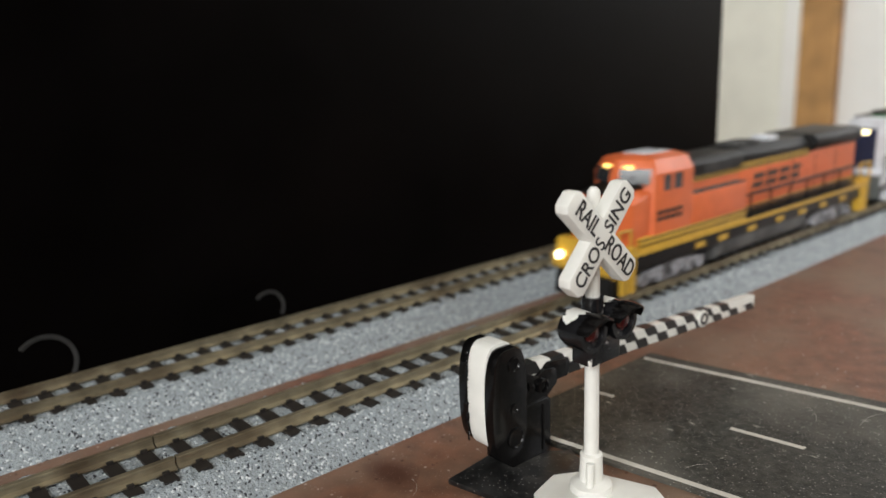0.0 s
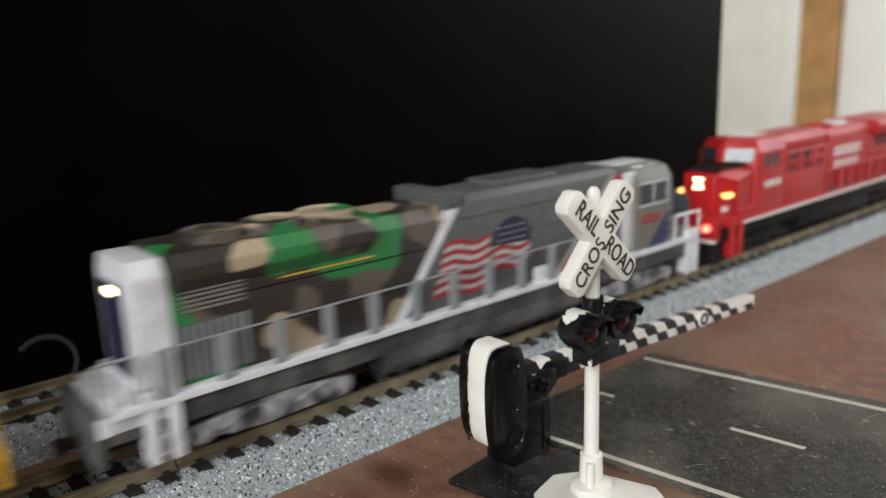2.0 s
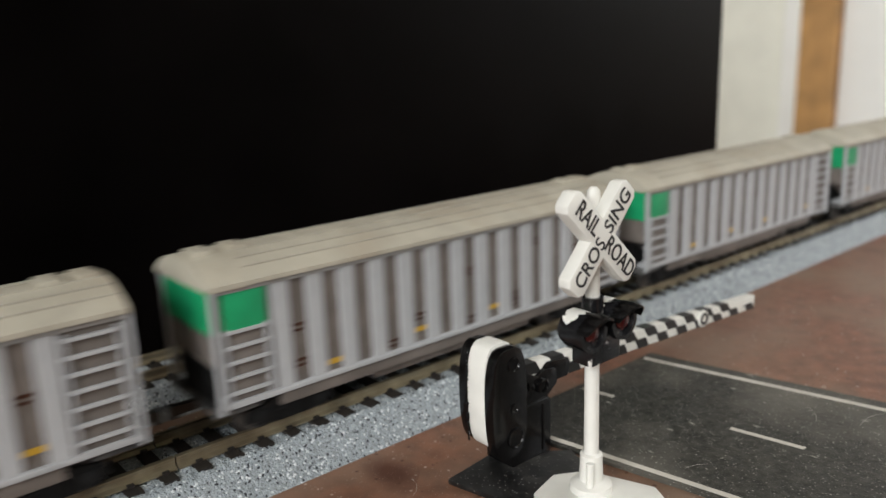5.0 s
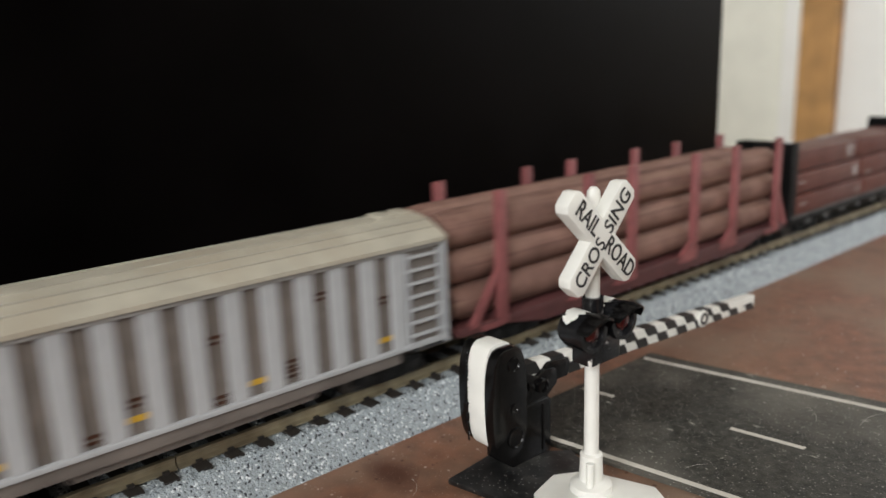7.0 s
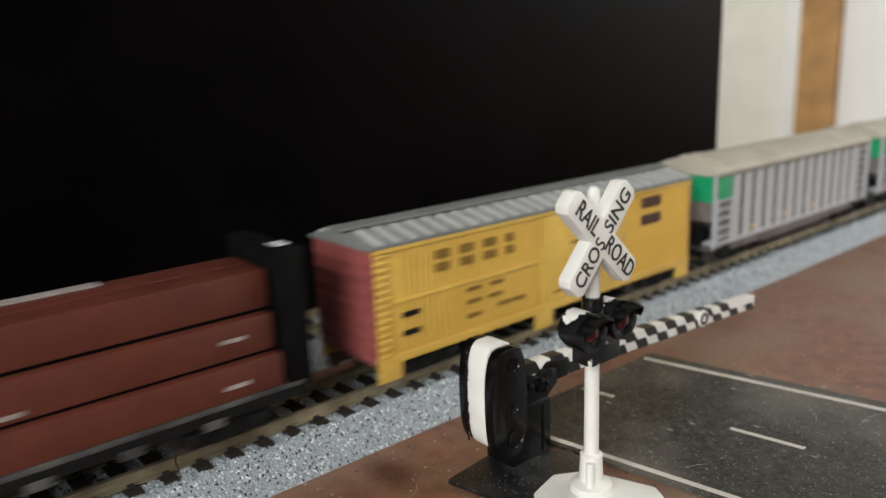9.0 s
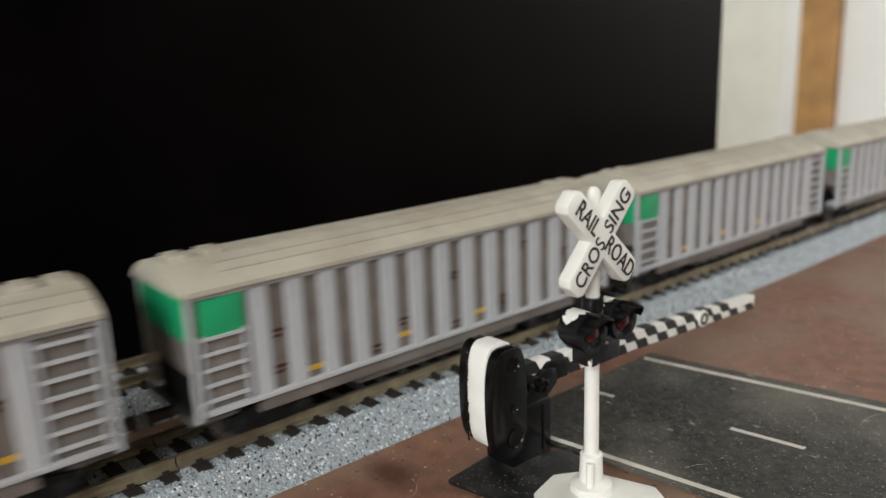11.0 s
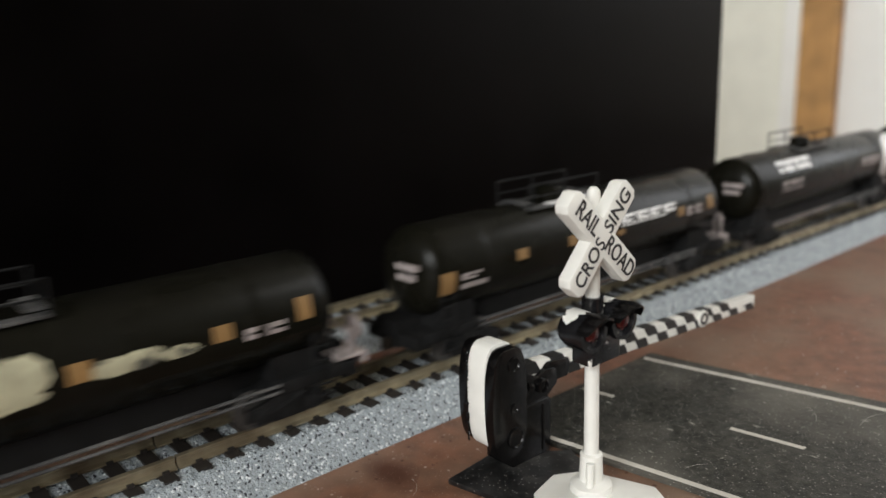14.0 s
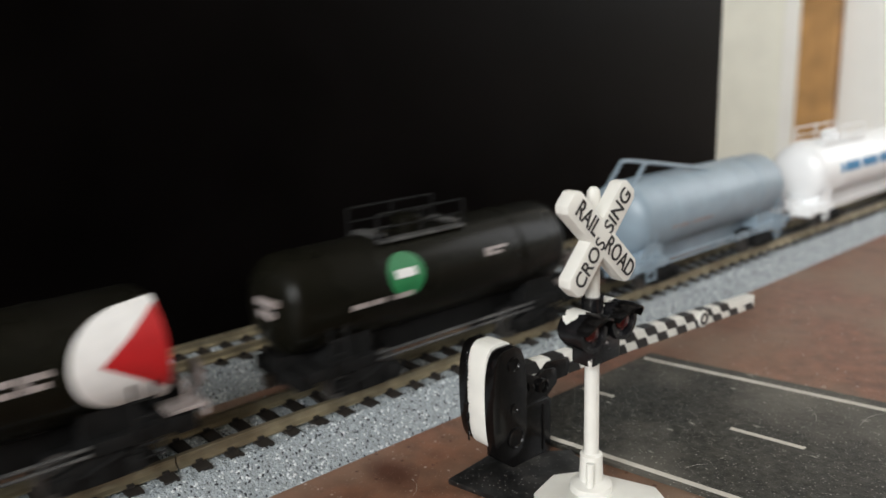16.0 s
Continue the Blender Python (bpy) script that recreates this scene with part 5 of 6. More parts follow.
# ---- lumber car ----
LUMBER = material("wrapped_lumber", (0.1, 0.024, 0.014), 0.5, var=0.15, scale=250, bump=0.2, second=(0.085, 0.018, 0.01), mscale=70)
BULKHEAD = material("bulkhead_black", (0.004, 0.004, 0.004), 0.5, var=0.3, scale=300, spec=0.12)
SCUFF = material("scuffed_white", (0.3, 0.26, 0.25), 0.6, var=0.3, scale=500)


def lumber_car():
    car = thing("lumber_car", 0, 0, 0, "black bulkhead flat car stacked with dark red lumber bundles", "lumber car")
    built("deck", UNDER, car, [bx(1.5, 102, -8.9, 8.9, 5.0, 7.4, 0.2), bx(14, 90, -3, 3, 2.8, 5.2, 0.3)])
    built("deck_edge", DARKGREY, car, [bx(3, 101, -9.05, 9.05, 6.8, 7.5, 0.1)])
    for x0, x1 in ((1.5, 5.2), (98.5, 102)):
        bm = bmesh.new()
        box(bm, x0, x1, -8.9, 8.9, 7.2, 29.4, 0.4)
        wall = part("bulkhead", bm, BULKHEAD, car, "black end bulkhead")
        for y in (-8.6, -3, 3, 8.0):
            built("post", BULKHEAD, wall, [bx(x0 - 0.8 if x0 < 50 else x1, x0 if x0 < 50 else x1 + 0.8, y - 0.4, y + 0.6, 6.5, 29.2, 0.1)])
        built("bulkhead_plate", SILVER, car, [bx(x0 + 0.7, x1 - 0.6, -7.2, -4.4, 29.4, 29.6)], "pale plate", False)
    rng = random.Random(8)
    for tier, (z0, z1, y) in enumerate(((7.5, 12.9, 8.6), (13.5, 19.3, 7.4), (19.9, 26.0, 6.1))):
        for x0, x1 in ((6.0, 53.4), (53.9, 98.0)):
            for s in (-1, 1):
                bm = bmesh.new()
                y0, y1 = (0.15, y) if s > 0 else (-y, -0.15)
                box(bm, x0 + rng.uniform(0, 0.8), x1 - rng.uniform(0, 0.8), y0 + rng.uniform(-0.1, 0.1), y1, z0, z1, 0.35)
                part("timber_block", bm, LUMBER, car)
    # Black strips stand in for shadow lines between tiers and carry them.
    for z0, y in ((12.9, 6.6), (19.3, 5.4)):
        built("spacer", BULKHEAD, car, [bx(6.6, 53.0, -y, y, z0, z0 + 0.6), bx(54.4, 97.4, -y, y, z0, z0 + 0.6)], "dark strip for the shadow line between tiers", False)
    for x, z, w in ((88, 9.4, 4), (88.5, 16.2, 4), (47, 9.8, 4.5), (8.5, 10.2, 4), (9, 16.4, 4), (58, 14.2, 3.6)):
        built("bundle_tag", SCUFF, car, [bx(x, x + w, -8.78 if z < 13 else -7.56, -8.5 if z < 13 else -7.3, z, z + 0.6)], "worn pale tag", False)
    for x, z, r in ((47, 22.8, 2.6), (49, 16.2, 2.3)):
        bm = bmesh.new()
        prism(bm, [(x + r * math.cos(a) * (1 + 0.2 * math.sin(3 * a)), z + 0.8 * r * math.sin(a)) for a in [k * math.pi / 8 for k in range(16)]], -6.2 if z > 20 else -7.5, -6.0 if z > 20 else -7.3, "y")
        part("scuff_patch", bm, SCUFF, car, "pale rubbed patch", False)
    built("top_strip", SCUFF, car, [bx(48, 76, 3.6, 6.0, 26.0, 26.3, 0.1)], "pale strip on the top bundle")
    for x in range(12, 96, 12):
        built("sill_pocket", DARKGREY, car, [bx(x, x + 3.2, -9.15, -8.85, 4.2, 5.6, 0.1)])
    truck(car, 15, 2, 10.6)
    truck(car, 88, 2, 10.6)
    coupler(car, 2, -1)
    coupler(car, 101, 1)
    CARS.append((car, 1138.0))


lumber_car()

# ---- yellow boxcar ----
BOX_YELLOW = material("boxcar_yellow", (0.66, 0.43, 0.09), 0.45, var=0.08, scale=300, second=(0.58, 0.36, 0.07), mscale=80)
BOX_RED = material("boxcar_end_red", (0.25, 0.065, 0.06), 0.55, var=0.12, scale=300)
ROOF_RIB = material("boxcar_roof_rib", (0.4, 0.41, 0.4), 0.45, var=0.12, scale=250)
ROOF_GREY = material("boxcar_roof_grey", (0.17, 0.178, 0.17), 0.5, var=0.12, scale=250)
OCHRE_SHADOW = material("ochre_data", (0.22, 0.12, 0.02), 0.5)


def boxcar():
    car = thing("boxcar", 0, 0, 0, "yellow ribbed model boxcar with red ends and grey roof", "boxcar")
    built("body", BOX_YELLOW, car, [bx(1.0, 96.4, -8.9, 8.9, 5.6, 26.0, 0.15)])
    for x in (0.6, 96.2):
        bm = bmesh.new()
        box(bm, x, x + 0.7, -9.0, 9.0, 5.4, 26.2, 0.15)
        wall = part("end_wall", bm, BOX_RED, car, "dark red ribbed end wall")
        for k in range(7):
            bm = bmesh.new()
            rod(bm, (x + (0 if x < 50 else 0.7), -8.2, 7.6 + 2.6 * k), (x + (0 if x < 50 else 0.7), 8.2, 7.6 + 2.6 * k), 0.5, 8)
            part("end_rib", bm, BOX_RED, wall)
    bm = bmesh.new()
    prism(bm, [(-9.4, 25.8), (-9.4, 26.4), (-2.6, 28.0), (2.6, 28.0), (9.4, 26.4), (9.4, 25.8)], 0.2, 97.0, "x", 0.1)
    part("roof", bm, ROOF_GREY, car, "grey panelled roof")
    for i in range(26):
        x = 2 + i * 3.65
        for s in (-1, 1):
            bm = bmesh.new()
            prism(bm, [(s * 9.2, 26.45), (s * 9.2, 26.9), (s * 3.0, 28.4), (s * 3.0, 27.9)], x, x + 1.7, "x")
            part("roof_rib", bm, ROOF_RIB, car, "", False)
    built("running_board", ROOF_GREY, car, [bx(-0.6, 97.6, -2.2, 2.2, 28.3, 28.8, 0.1)], "raised roof walk")
    bm = bmesh.new()
    box(bm, 0, 0.42, -0.2, 0.2, 6.2, 25.4)
    me = mesh_of("side_rib", bm, BOX_YELLOW)
    for s in (-1, 1):
        for i in range(26):
            x = 6.5 + i * 1.35
            ob = new("side_rib", me)
            ob.parent = car
            ob.matrix_basis = pose(x * MM, s * 8.95 * MM, 0)
        for i in range(18):
            ob = new("side_rib", me)
            ob.parent = car
            ob.matrix_basis = pose((71.5 + i * 1.35) * MM, s * 8.95 * MM, 0)
        lo, hi = min(s * 8.9, s * 9.3), max(s * 8.9, s * 9.3)
        built("side_sill", BOX_YELLOW, car, [bx(1.0, 96.4, lo, hi, 4.8, 6.4, 0.15), bx(1, 96.4, lo, hi, 25.0, 25.9, 0.1), bx(5, 41, lo, hi, 15.6, 16.2, 0.1)])
        for x0, x1, z0 in ((1.0, 6.2, 1.8), (91.0, 96.4, 1.8), (40.5, 46, 1.4)):
            built("leg_sill", BOX_YELLOW, car, [bx(x0, x1, lo, hi, z0, 5.0, 0.2)])
        for x in (1.2, 93.4):
            for k in range(15):
                built("ladder_rung", BOX_YELLOW, car, [bx(x, x + 2.8, min(s * 8.9, s * 9.5), max(s * 8.9, s * 9.5), 6.4 + k * 1.28, 6.9 + k * 1.28, 0.08)])
        door = built("door", BOX_YELLOW, car, [bx(42.5, 69.5, lo, hi, 6.4, 24.8, 0.15), bx(50, 51, lo - 0.1, hi + 0.1, 6.4, 24.8), bx(55.5, 56.5, lo - 0.1, hi + 0.1, 6.4, 24.8), bx(62, 63, lo - 0.1, hi + 0.1, 6.4, 24.8), bx(42.5, 43.3, lo - 0.1, hi + 0.1, 6.4, 24.8)])
        built("door_bar", OCHRE_SHADOW, door, [bx(51.4, 55.2, lo - 0.15, hi + 0.15, 12, 12.5), bx(51.4, 55.2, lo - 0.15, hi + 0.15, 18, 18.5), bx(46, 60, lo - 0.15, hi + 0.15, 8.4, 8.8)], "", False)
    y0, y1 = -9.25, -9.1
    for i, x in enumerate((14.5, 20.5, 26.5, 32.2)):
        for z in (19.4, 21.8):
            built("painted_mark", OCHRE_SHADOW, car, [bx(x, x + (3.4 if i < 3 else 2.4), y0, y1, z, z + 1.6)], "dark painted mark", False)
    for x, z in ((22, 14.0), (28, 14.0), (22, 11.6), (27.5, 11.6), (22, 8.8), (30, 9.4), (34, 9.4)):
        built("painted_mark", OCHRE_SHADOW, car, [bx(x, x + 3.6, y0, y1, z, z + 0.8)], "dark painted mark", False)
    for z in (17.6, 21.6):
        built("painted_block", LETTER_DARK, car, [bx(76.5, 84.0, y0, y1, z, z + 2.4)], "black painted block", False)
    for z in (12.8, 9.4):
        built("door_slot", UNDER, car, [bx(6.6, 10.4, -9.4, -9.1, z, z + 0.9)], "dark slot", False)
    built("underframe", UNDER, car, [bx(5, 92, -4, 4, 3.2, 5.8, 0.3)])
    truck(car, 13, 2, 10.6)
    truck(car, 84, 2, 10.6)
    coupler(car, 1.5, -1)
    coupler(car, 96, 1)
    CARS.append((car, 1252.5))


boxcar()

# ---- tank cars ----
TANK_BLACK = material("tank_black", (0.006, 0.0057, 0.0038), 0.28, var=0.15, scale=200, second=(0.008, 0.0075, 0.0058), mscale=50, spec=0.1)
TANK_GREY = material("tank_blue_grey", (0.25, 0.32, 0.38), 0.42, var=0.08, scale=200)
TANK_WHITE = material("tank_white", (0.85, 0.86, 0.87), 0.35, var=0.03, scale=200)
PATCH = material("reflective_ochre_patch", (0.22, 0.125, 0.045), 0.5, var=0.1)
GRAFFITI = material("pale_graffiti", (0.36, 0.34, 0.23), 0.55, var=0.25, scale=300, second=(0.05, 0.05, 0.04), mscale=260, mix=(0.58, 0.64))
GREEN_DISC = material("green_disc", (0.01, 0.16, 0.05), 0.45)
BLUE_BAND = material("blue_band", (0.02, 0.2, 0.42), 0.45)


def curved(bm, x0, x1, a0, a1, r, zc, th=0.08, n=8, taper=0.0):
    """A thin curved plate on the near side of a tank, between two angles up from level."""
    lo = [(-(r) * math.cos(radians(a0 + (a1 - a0) * i / n)), zc + r * math.sin(radians(a0 + (a1 - a0) * i / n))) for i in range(n + 1)]
    hi = [(-(r + th) * math.cos(radians(a0 + (a1 - a0) * i / n)), zc + (r + th) * math.sin(radians(a0 + (a1 - a0) * i / n))) for i in range(n + 1)]
    prism(bm, lo + hi[::-1], x0, x1, "x")


def blob(bm, pts, r, zc, th=0.07):
    """A painted shape of (x, angle) corners laid on the tank's side."""
    cx, ca = sum(p[0] for p in pts) / len(pts), sum(p[1] for p in pts) / len(pts)
    fine = []
    for (x0, t0), (x1, t1) in zip(pts, pts[1:] + pts[:1]):
        n = max(1, int(abs(t1 - t0) / 4))
        fine += [(x0 + (x1 - x0) * k / n, t0 + (t1 - t0) * k / n) for k in range(n)]
    pts = fine

    def at(x, t):
        return bm.verts.new((x, -(r + th) * math.cos(radians(t)), zc + (r + th) * math.sin(radians(t))))
    rings = [[at(cx + (x - cx) * f, ca + (t - ca) * f) for x, t in pts] for f in (0.1, 0.2, 0.3, 0.4, 0.5, 0.6, 0.7, 0.8, 0.9, 1.0)]
    c, n = at(cx, ca), len(pts)
    for i in range(n):
        bm.faces.new((rings[0][i], rings[0][(i + 1) % n], c))
        for p, q in zip(rings, rings[1:]):
            bm.faces.new((p[i], q[i], q[(i + 1) % n], p[(i + 1) % n]))
    bmesh.ops.recalc_face_normals(bm, faces=bm.faces[:])


def tank_car(label, L, mat, q, plat, r=8.9, zc=17.6, dome=True, end_mat=None, sill=UNDER, hoop=False, ext=(0.0, 0.0)):
    car = thing("tank_car", 0, 0, 0, label, "tank car", "tank cars")
    bm = bmesh.new()
    prof = [(1.2 + 4.4 * (1 - math.cos(radians(t))) , r * math.sin(radians(t)) * 0.999) for t in (8, 25, 42, 60, 75, 90)]
    prof = [(a - ext[0], b) for a, b in prof] + [(L + ext[1] - a, b) for a, b in prof[::-1]]
    lathe(bm, prof, 40, Matrix.Translation((0, 0, zc)), "x")
    part("tank", bm, mat, car, "")
    for x in (16, L - 17):
        built("tank_band", mat, car, [(lathe, [(x, r - 0.05), (x, r + 0.12), (x + 1.0, r + 0.12), (x + 1.0, r - 0.05)], 40, Matrix.Translation((0, 0, zc)), "x")])
    built("centre_sill", sill, car, [bx(-2.0, L + 2.0, -2.2, 2.2, 4.4, 9.2, 0.2), bx(-1.6, 2.0, -7.4, 7.4, 4.6, 7.2, 0.2), bx(L - 2.0, L + 1.6, -7.4, 7.4, 4.6, 7.2, 0.2)])
    built("end_frame", sill, car, [bx(1, 14, -8.2, 8.2, 5.6, 7.6, 0.2), (prism, [(4, 7.5), (14, 7.5), (14, 12.0), (11, 13.0), (7, 11.5)], -6.4, 6.4, "y")])
    built("end_frame", sill, car, [bx(L - 14, L - 1, -8.2, 8.2, 5.6, 7.6, 0.2), (prism, [(L - 4, 7.5), (L - 14, 7.5), (L - 14, 12.0), (L - 11, 13.0), (L - 7, 11.5)], -6.4, 6.4, "y")])
    for s in (-1, 1):
        bm = bmesh.new()
        rod(bm, (14, s * 8.4, 7.4), (L - 14, s * 8.4, 7.4), 0.3, 8)
        rod(bm, (14, s * 8.2, 6.2), (L - 14, s * 8.2, 6.2), 0.28, 8)
        part("side_rail", bm, DARKGREY if sill == UNDER else sill, car)
        for x in (6, L - 6):
            bm = bmesh.new()
            for dx in (-1.6, 1.6):
                rod(bm, (x + dx, s * 8.6, 3.0), (x + dx, s * 8.6, 14.5), 0.25, 6)
            for z in (3.4, 5.4, 9.5, 12):
                rod(bm, (x - 1.6, s * 8.6, z), (x + 1.6, s * 8.6, z), 0.22, 6)
            part("ladder", bm, sill, car)
    top = zc + r
    p0, p1 = plat
    if hoop:
        bm = bmesh.new()
        for s in (-1, 1):
            for a, b in (((p0, s * 3.4, top - 1), (p0 + 5, s * 3.4, top + 4)), ((p0 + 5, s * 3.4, top + 4), (p0 + 9, s * 3.4, top + 3.6)), ((p0 + 9, s * 3.4, top + 3.6), (p1, s * 3.4, top - 0.6))):
                rod(bm, a, b, 0.45, 8)
        part("roof_hoop", bm, mat, car)
    else:
        mid = (p0 + p1) / 2
        built("walkway", sill if sill != UNDER else DARKGREY, car, [bx(p0, p1, -5.2, -3.0, top - 1.0, top - 0.5, 0.1), bx(p0, p1, 3.0, 5.2, top - 1.0, top - 0.5, 0.1), bx(p0, p0 + 2.5, -3.5, 3.5, top - 0.2, top + 0.3), bx(p1 - 2.5, p1, -3.5, 3.5, top - 0.2, top + 0.3)])
        for s in (-1, 1):
            handrail(car, [p0, mid, p1], top - 0.9, top + 4.2, s * 4.6, sill, 0.22, False, True)
    if dome:
        bm = bmesh.new()
        lathe(bm, [(top - 0.8, 2.9), (top + 2.0, 2.9), (top + 2.5, 2.3), (top + 2.7, 0.5)], 20, Matrix.Translation(((p0 + p1) / 2, 0, 0)), "z")
        part("valve_dome", bm, mat, car)
    if end_mat:
        built("end_cap", end_mat, car, [(lathe, [(1.05 + 2.6 * (1 - math.cos(radians(t))), (r + 0.05) * math.sin(radians(t))) for t in (8, 25, 42, 60, 75, 88)], 40, Matrix.Translation((0, 0, zc)), "x")])
    if sill == UNDER:
        for z0, y0, y1 in ((zc + 1.2, -5.2, 0.5), (zc - 0.8, -4.4, 0.2)):
            built("end_lettering", SCUFF, car, [bx(0.95 - ext[0], 2.3 - ext[0], y0, y1, z0, z0 + 1.2)], "pale painted data bar", False)
    t0 = truck(car, 12.5, 2, 9.6, UNDER)
    t1 = truck(car, L - 12.5, 2, 9.6, UNDER)
    coupler(car, 1, -1)
    coupler(car, L - 1, 1)
    built("brake_gear", GOLD_PIPE, car, [bx(-0.6, 1.0, -5, 5, 6.2, 6.8, 0.1), bx(-1.4, 0.4, -4, -2.6, 5.0, 6.6, 0.2)])
    built("brake_gear", GOLD_PIPE, car, [bx(L - 1, L + 0.6, -5, 5, 6.2, 6.8, 0.1)])
    built("end_platform", SCUFF if sill == UNDER else sill, car, [bx(L - 2.5, L + 3.5, -7.4, 7.4, 7.7, 8.3, 0.15), bx(L + 2.9, L + 3.5, -7.4, 7.4, 6.2, 7.9, 0.1)], "pale worn end platform")
    bm = bmesh.new()
    lathe(bm, [(L + 3.2, 2.1), (L + 3.6, 2.3), (L + 4.0, 2.1), (L + 3.6, 1.8)], 18, Matrix.Translation((0, -3.4, 11.6)), "x")
    rod(bm, (L + 3.6, -3.4, 9.4), (L + 3.6, -3.4, 13.8), 0.25, 6)
    rod(bm, (L + 3.6, -5.6, 11.6), (L + 3.6, -1.2, 11.6), 0.25, 6)
    rod(bm, (L + 3.2, -3.4, 8.2), (L + 3.2, -3.4, 11.6), 0.4, 8)
    part("brake_wheel", bm, SCUFF, car, "pale worn brake wheel")
    bm = bmesh.new()
    for a, b in (((L + 0.4, -7.0, 8.2), (L + 0.4, -7.0, 12.4)), ((L + 0.4, -7.0, 12.4), (L + 0.4, -0.5, 12.9)), ((L + 0.4, -0.5, 12.9), (L + 0.4, -0.5, 8.2))):
        rod(bm, a, b, 0.3, 8)
    part("end_rail", bm, SCUFF, car)
    CARS.append((car, q))
    return car, r, zc


def plates(car, r, zc, rows, mat, name, label):
    for x0, x1, a0, a1 in rows:
        bm = bmesh.new()
        curved(bm, x0, x1, a0, a1, r, zc)
        part(name, bm, mat, car, label, False)


def side_bars(car, r, zc, x, a0, a1, widths, gap, mat, label):
    rows = []
    for k, w in enumerate(widths):
        if w < 7 and a1 - a0 > 6:
            h = a1 - a0
            rows += [(x, x + 0.28 * w, a0, a1), (x + 0.28 * w, x + w, a0 + 0.62 * h, a1), (x + 0.28 * w, x + w * (1.0 if k % 2 else 0.75), a0, a0 + 0.36 * h)]
        else:
            rows.append((x, x + w, a0, a1))
        x += w + gap
    plates(car, r, zc, rows, mat, "lettering", label)


def tank_train():
    c, r, z = tank_car("black tank car with pale graffiti and ochre patches", 104, TANK_BLACK, 1783.0, (38, 60))
    plates(c, r, z, [(4.6, 7.8, -22, 8), (19.5, 22.5, -12, 4), (60, 63, -4, 14), (80, 83, -2, 14), (94, 96.6, -2, 22)], PATCH, "ochre_patch", "ochre reflective patch")
    rng = random.Random(11)
    for cx, ca, rx, ra in ((49.0, 13, 4.6, 19), (54.0, 12, 4.4, 20), (43.5, 0, 4.2, 9), (38.5, -6, 4.2, 6), (51, -6, 6.5, 8), (65.5, 2, 3.4, 9), (69.5, 3, 3.4, 9), (75, 0, 3.0, 6), (48, -12, 5.0, 5)):
        bm = bmesh.new()
        n = 22
        blob(bm, [(cx + rx * math.cos(2 * math.pi * k / n) * rng.uniform(0.8, 1.12), ca + ra * math.sin(2 * math.pi * k / n) * rng.uniform(0.8, 1.12)) for k in range(n)], r, z, 0.06 + 0.01 * rng.random())
        part("graffiti", bm, GRAFFITI, c, "pale yellow painted graffiti", False)
    side_bars(c, r, z, 8.5, -16, -9, (4, 3.5, 4), 0.6, SCUFF, "pale painted data bar")
    side_bars(c, r, z, 85, -8, 4, (3, 3), 0.6, SCUFF, "pale painted data bar")
    c, r, z = tank_car("black tank car with white name bars and ochre patches", 103, TANK_BLACK, 1902.5, (32, 54))
    plates(c, r, z, [(4.0, 7.6, -22, 6), (24, 27, -2, 12), (39.6, 42.6, -2, 12), (56, 58.6, -6, 2), (80, 82.4, -2, 12), (93, 95.6, -2, 20)], PATCH, "ochre_patch", "ochre reflective patch")
    side_bars(c, r, z, 57.5, 10, 22, (5.5, 4.6, 4.6, 4.6), 0.7, LETTER_WHITE, "white painted name block")
    plates(c, r, z, [(57.5, 75, 6, 8)], LETTER_WHITE, "painted_line", "thin white line")
    side_bars(c, r, z, 84, -4, 10, (3, 3), 0.4, SCUFF, "pale painted data bar")
    side_bars(c, r, z, 9.2, -8, 0, (5.0,), 0.6, SCUFF, "pale painted data bar")
    side_bars(c, r, z, 9.2, -20, -13, (7.0,), 0.6, SCUFF, "pale painted data bar")
    built("walkway_plate", LETTER_WHITE, c, [bx(38, 53, -5.6, -3.2, z + r - 0.45, z + r - 0.2)], "pale walkway plate", False)
    c, r, z = tank_car("black tank car with white name blocks, red and white end", 103, TANK_BLACK, 2018.0, (34, 55), ext=(0.0, 1.6))
    side_bars(c, r, z, 16.5, 25, 49, (3.2, 2.4, 4.6, 4.6, 4.2), 0.4, LETTER_WHITE, "white painted name block")
    side_bars(c, r, z, 17.5, -1, 8, (4.5, 4.5, 3.0), 0.4, SCUFF, "pale painted data bar")
    side_bars(c, r, z, 17.5, -10, -7, (13.0,), 0.4, SCUFF, "pale painted data bar")
    side_bars(c, r, z, 72, -1, 14, (4.6, 4.6, 4.6), 0.4, SCUFF, "pale painted data bar")
    bm = bmesh.new()
    blob(bm, [(96.2 - 13.0 * math.sqrt(max(0, 1 - (k / 10) ** 2)), 4 + 5.9 * k) for k in range(-10, 11)] + [(96.3, 4 + 5.9 * k) for k in range(9, -10, -3)], r, z, 0.1)
    bmesh.ops.translate(bm, vec=(4.8, 0, 0), verts=bm.verts[:])
    part("end_band", bm, LETTER_WHITE, c, "white painted patch", False)
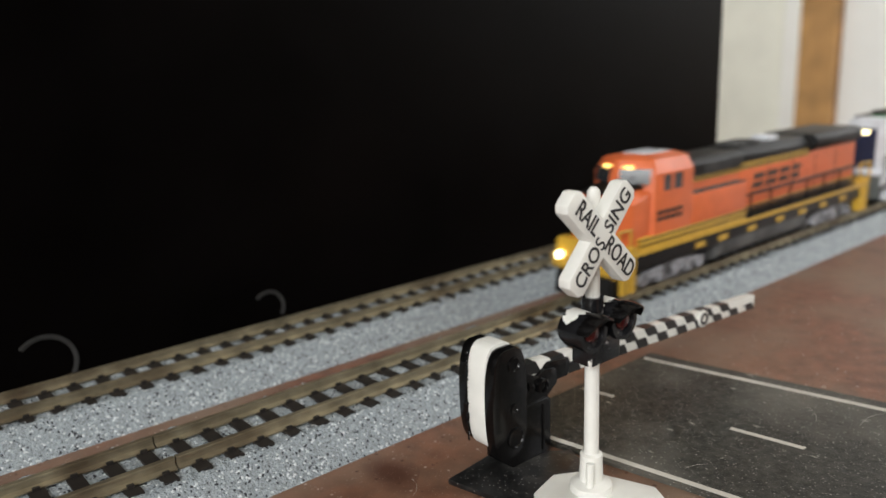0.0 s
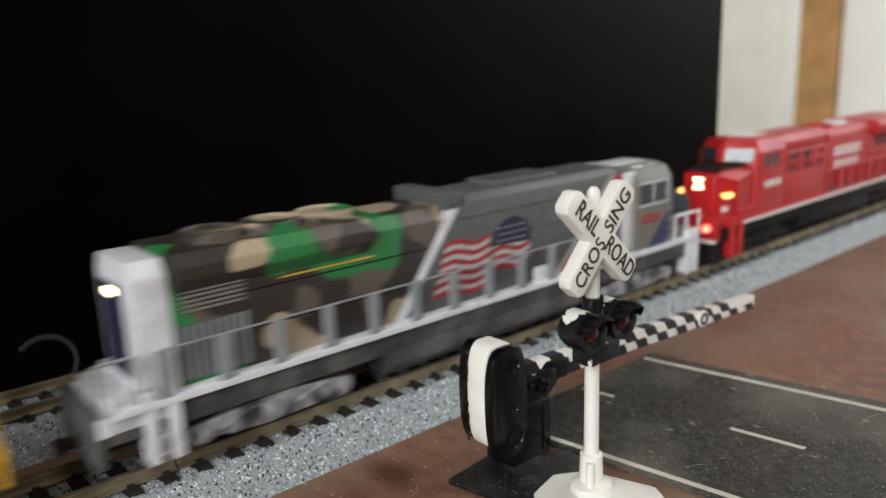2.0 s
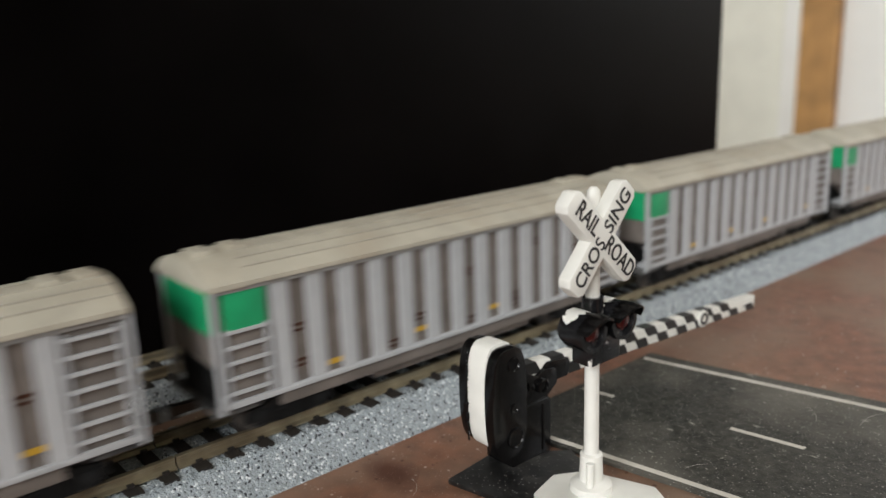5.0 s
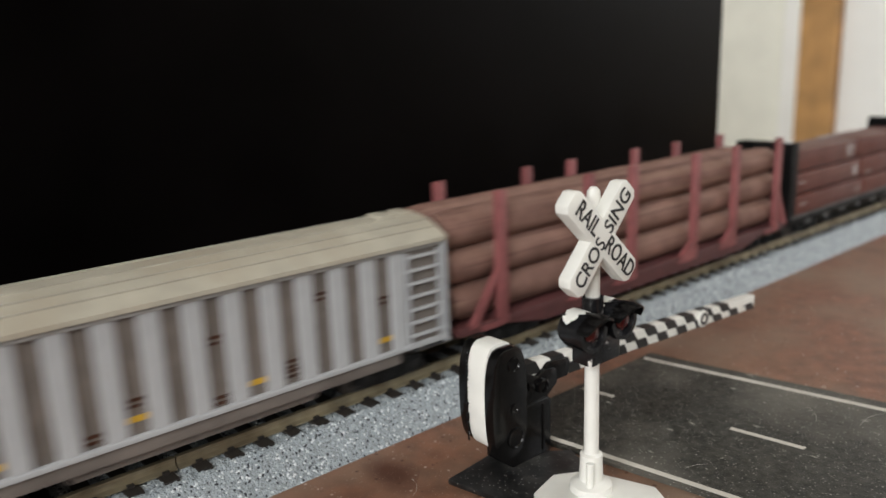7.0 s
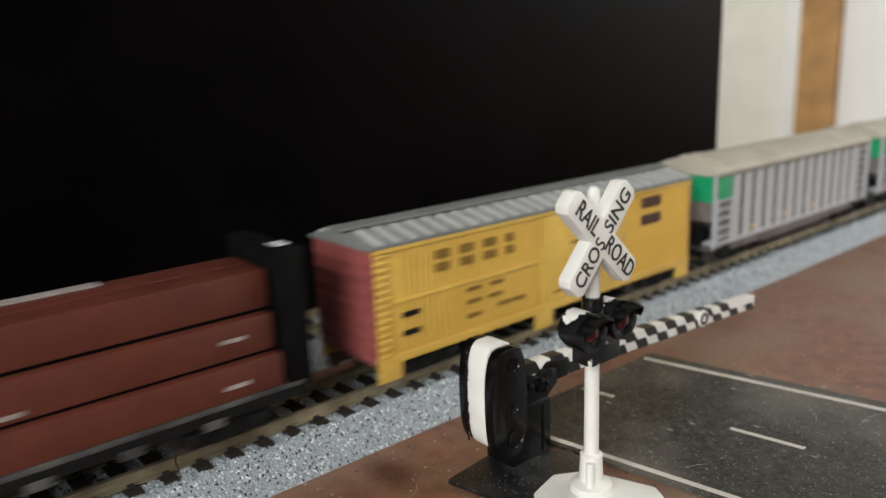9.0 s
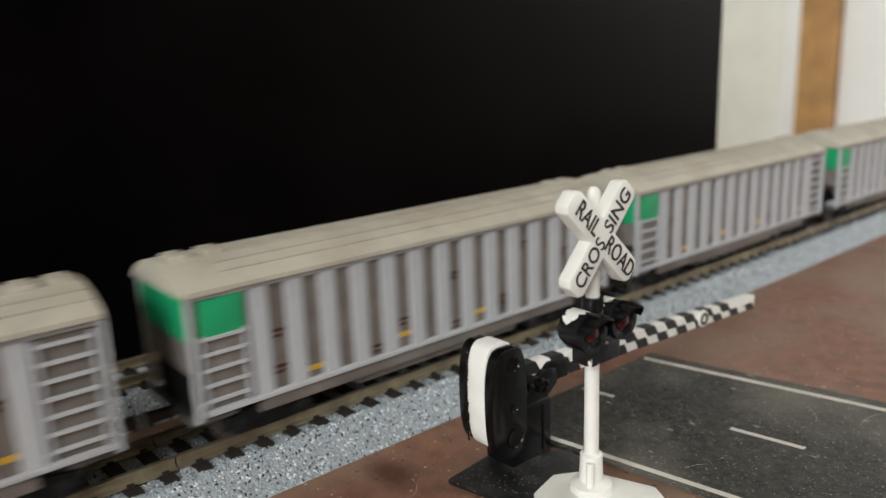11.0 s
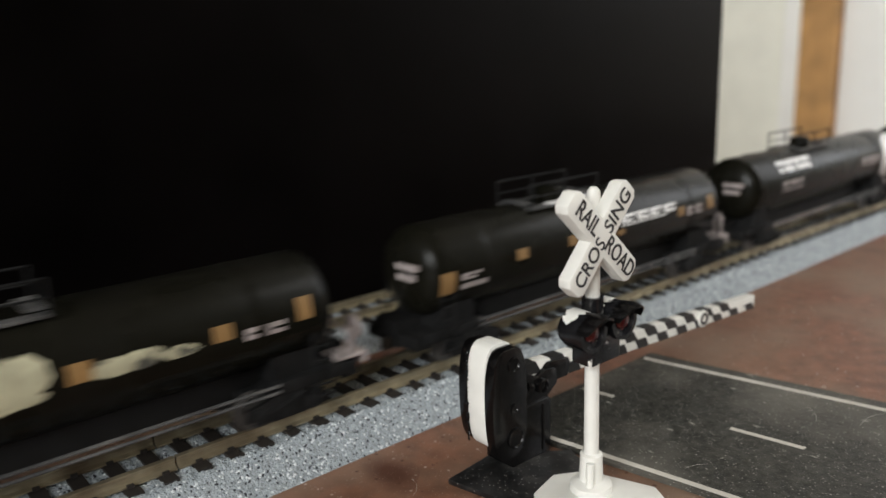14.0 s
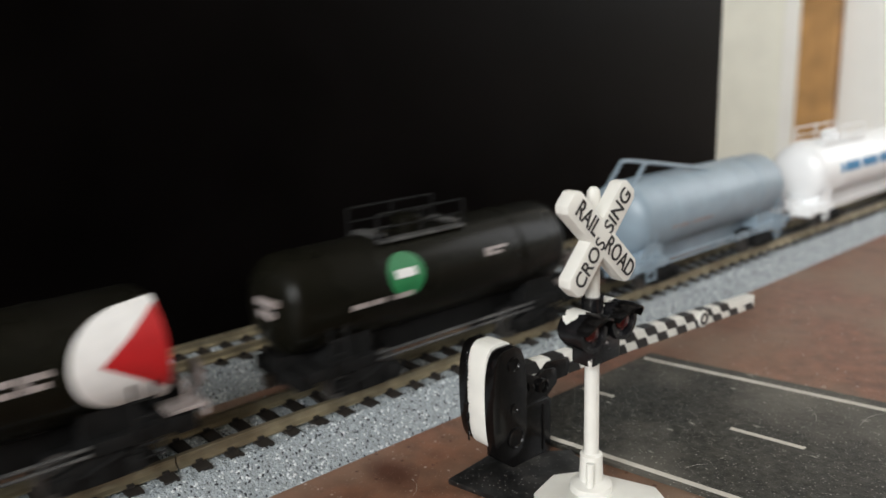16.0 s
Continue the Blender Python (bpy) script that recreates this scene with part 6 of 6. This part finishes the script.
    bm = bmesh.new()
    blob(bm, [(87.2, 4), (91.8, 26), (96.2, 52), (96.3, 24), (96.3, 0), (96.2, -34), (91.8, -14)], r, z, 0.25)
    bmesh.ops.translate(bm, vec=(4.8, 0, 0), verts=bm.verts[:])
    part("end_triangle", bm, REDP, c, "red painted triangle", False)
    c, r, z = tank_car("short black tank car with a green and white disc", 67, TANK_BLACK, 2141.0, (18, 38), ext=(4.5, 0.0))
    bm = bmesh.new()
    blob(bm, [(21 + 4.0 * math.cos(t * math.pi / 10), 18 + 27 * math.sin(t * math.pi / 10)) for t in range(20)], r, z)
    part("disc", bm, GREEN_DISC, c, "green painted disc", False)
    plates(c, r + 0.15, z, [(18.6, 23.0, 14, 24)], LETTER_WHITE, "disc_bar", "white bar")
    side_bars(c, r, z, 40, 14, 24, (6.0,), 0.5, SCUFF, "pale painted data bar")
    side_bars(c, r, z, 9, -8, -2, (4, 4, 4), 0.5, SCUFF, "pale painted data bar")
    c, r, z = tank_car("pale blue-grey tank car with roof hoop rails", 74, TANK_GREY, 2229.0, (5, 38), 9.2, 17.4, False, None, TANK_GREY, True)
    side_bars(c, r, z, 14, -18, -13, (7, 9), 2.0, SCUFF, "pale painted data bar")
    c, r, z = tank_car("white tank car with a blue painted band", 104, TANK_WHITE, 2322.0, (10, 40), 9.2, 17.4, True, None, TANK_WHITE)
    side_bars(c, r, z, 14, -2, 16, (14, 12, 12), 2.0, BLUE_BAND, "blue painted band")


tank_train()


# ---- the train's run ----
SPEED = 131.4


def run(t):
    """How far the train has gone, in millimetres."""
    u = min(1.0, max(0.0, (t - 9.2) / 2.1))
    return SPEED * t - 19.0 * (u * u * (3 - 2 * u))


def motions():
    for car, q in CARS:
        rows = []
        for i in range(81):
            t = 0.2 * i
            a, b = along(q - run(t))[0], along(q - run(t) + 100)[0]
            rows.append((t, pose(a.x * MM, a.y * MM, 7.0 * MM, 0, 0, math.degrees(math.atan2(b.y - a.y, b.x - a.x)))))
        walk(car, rows)


motions()
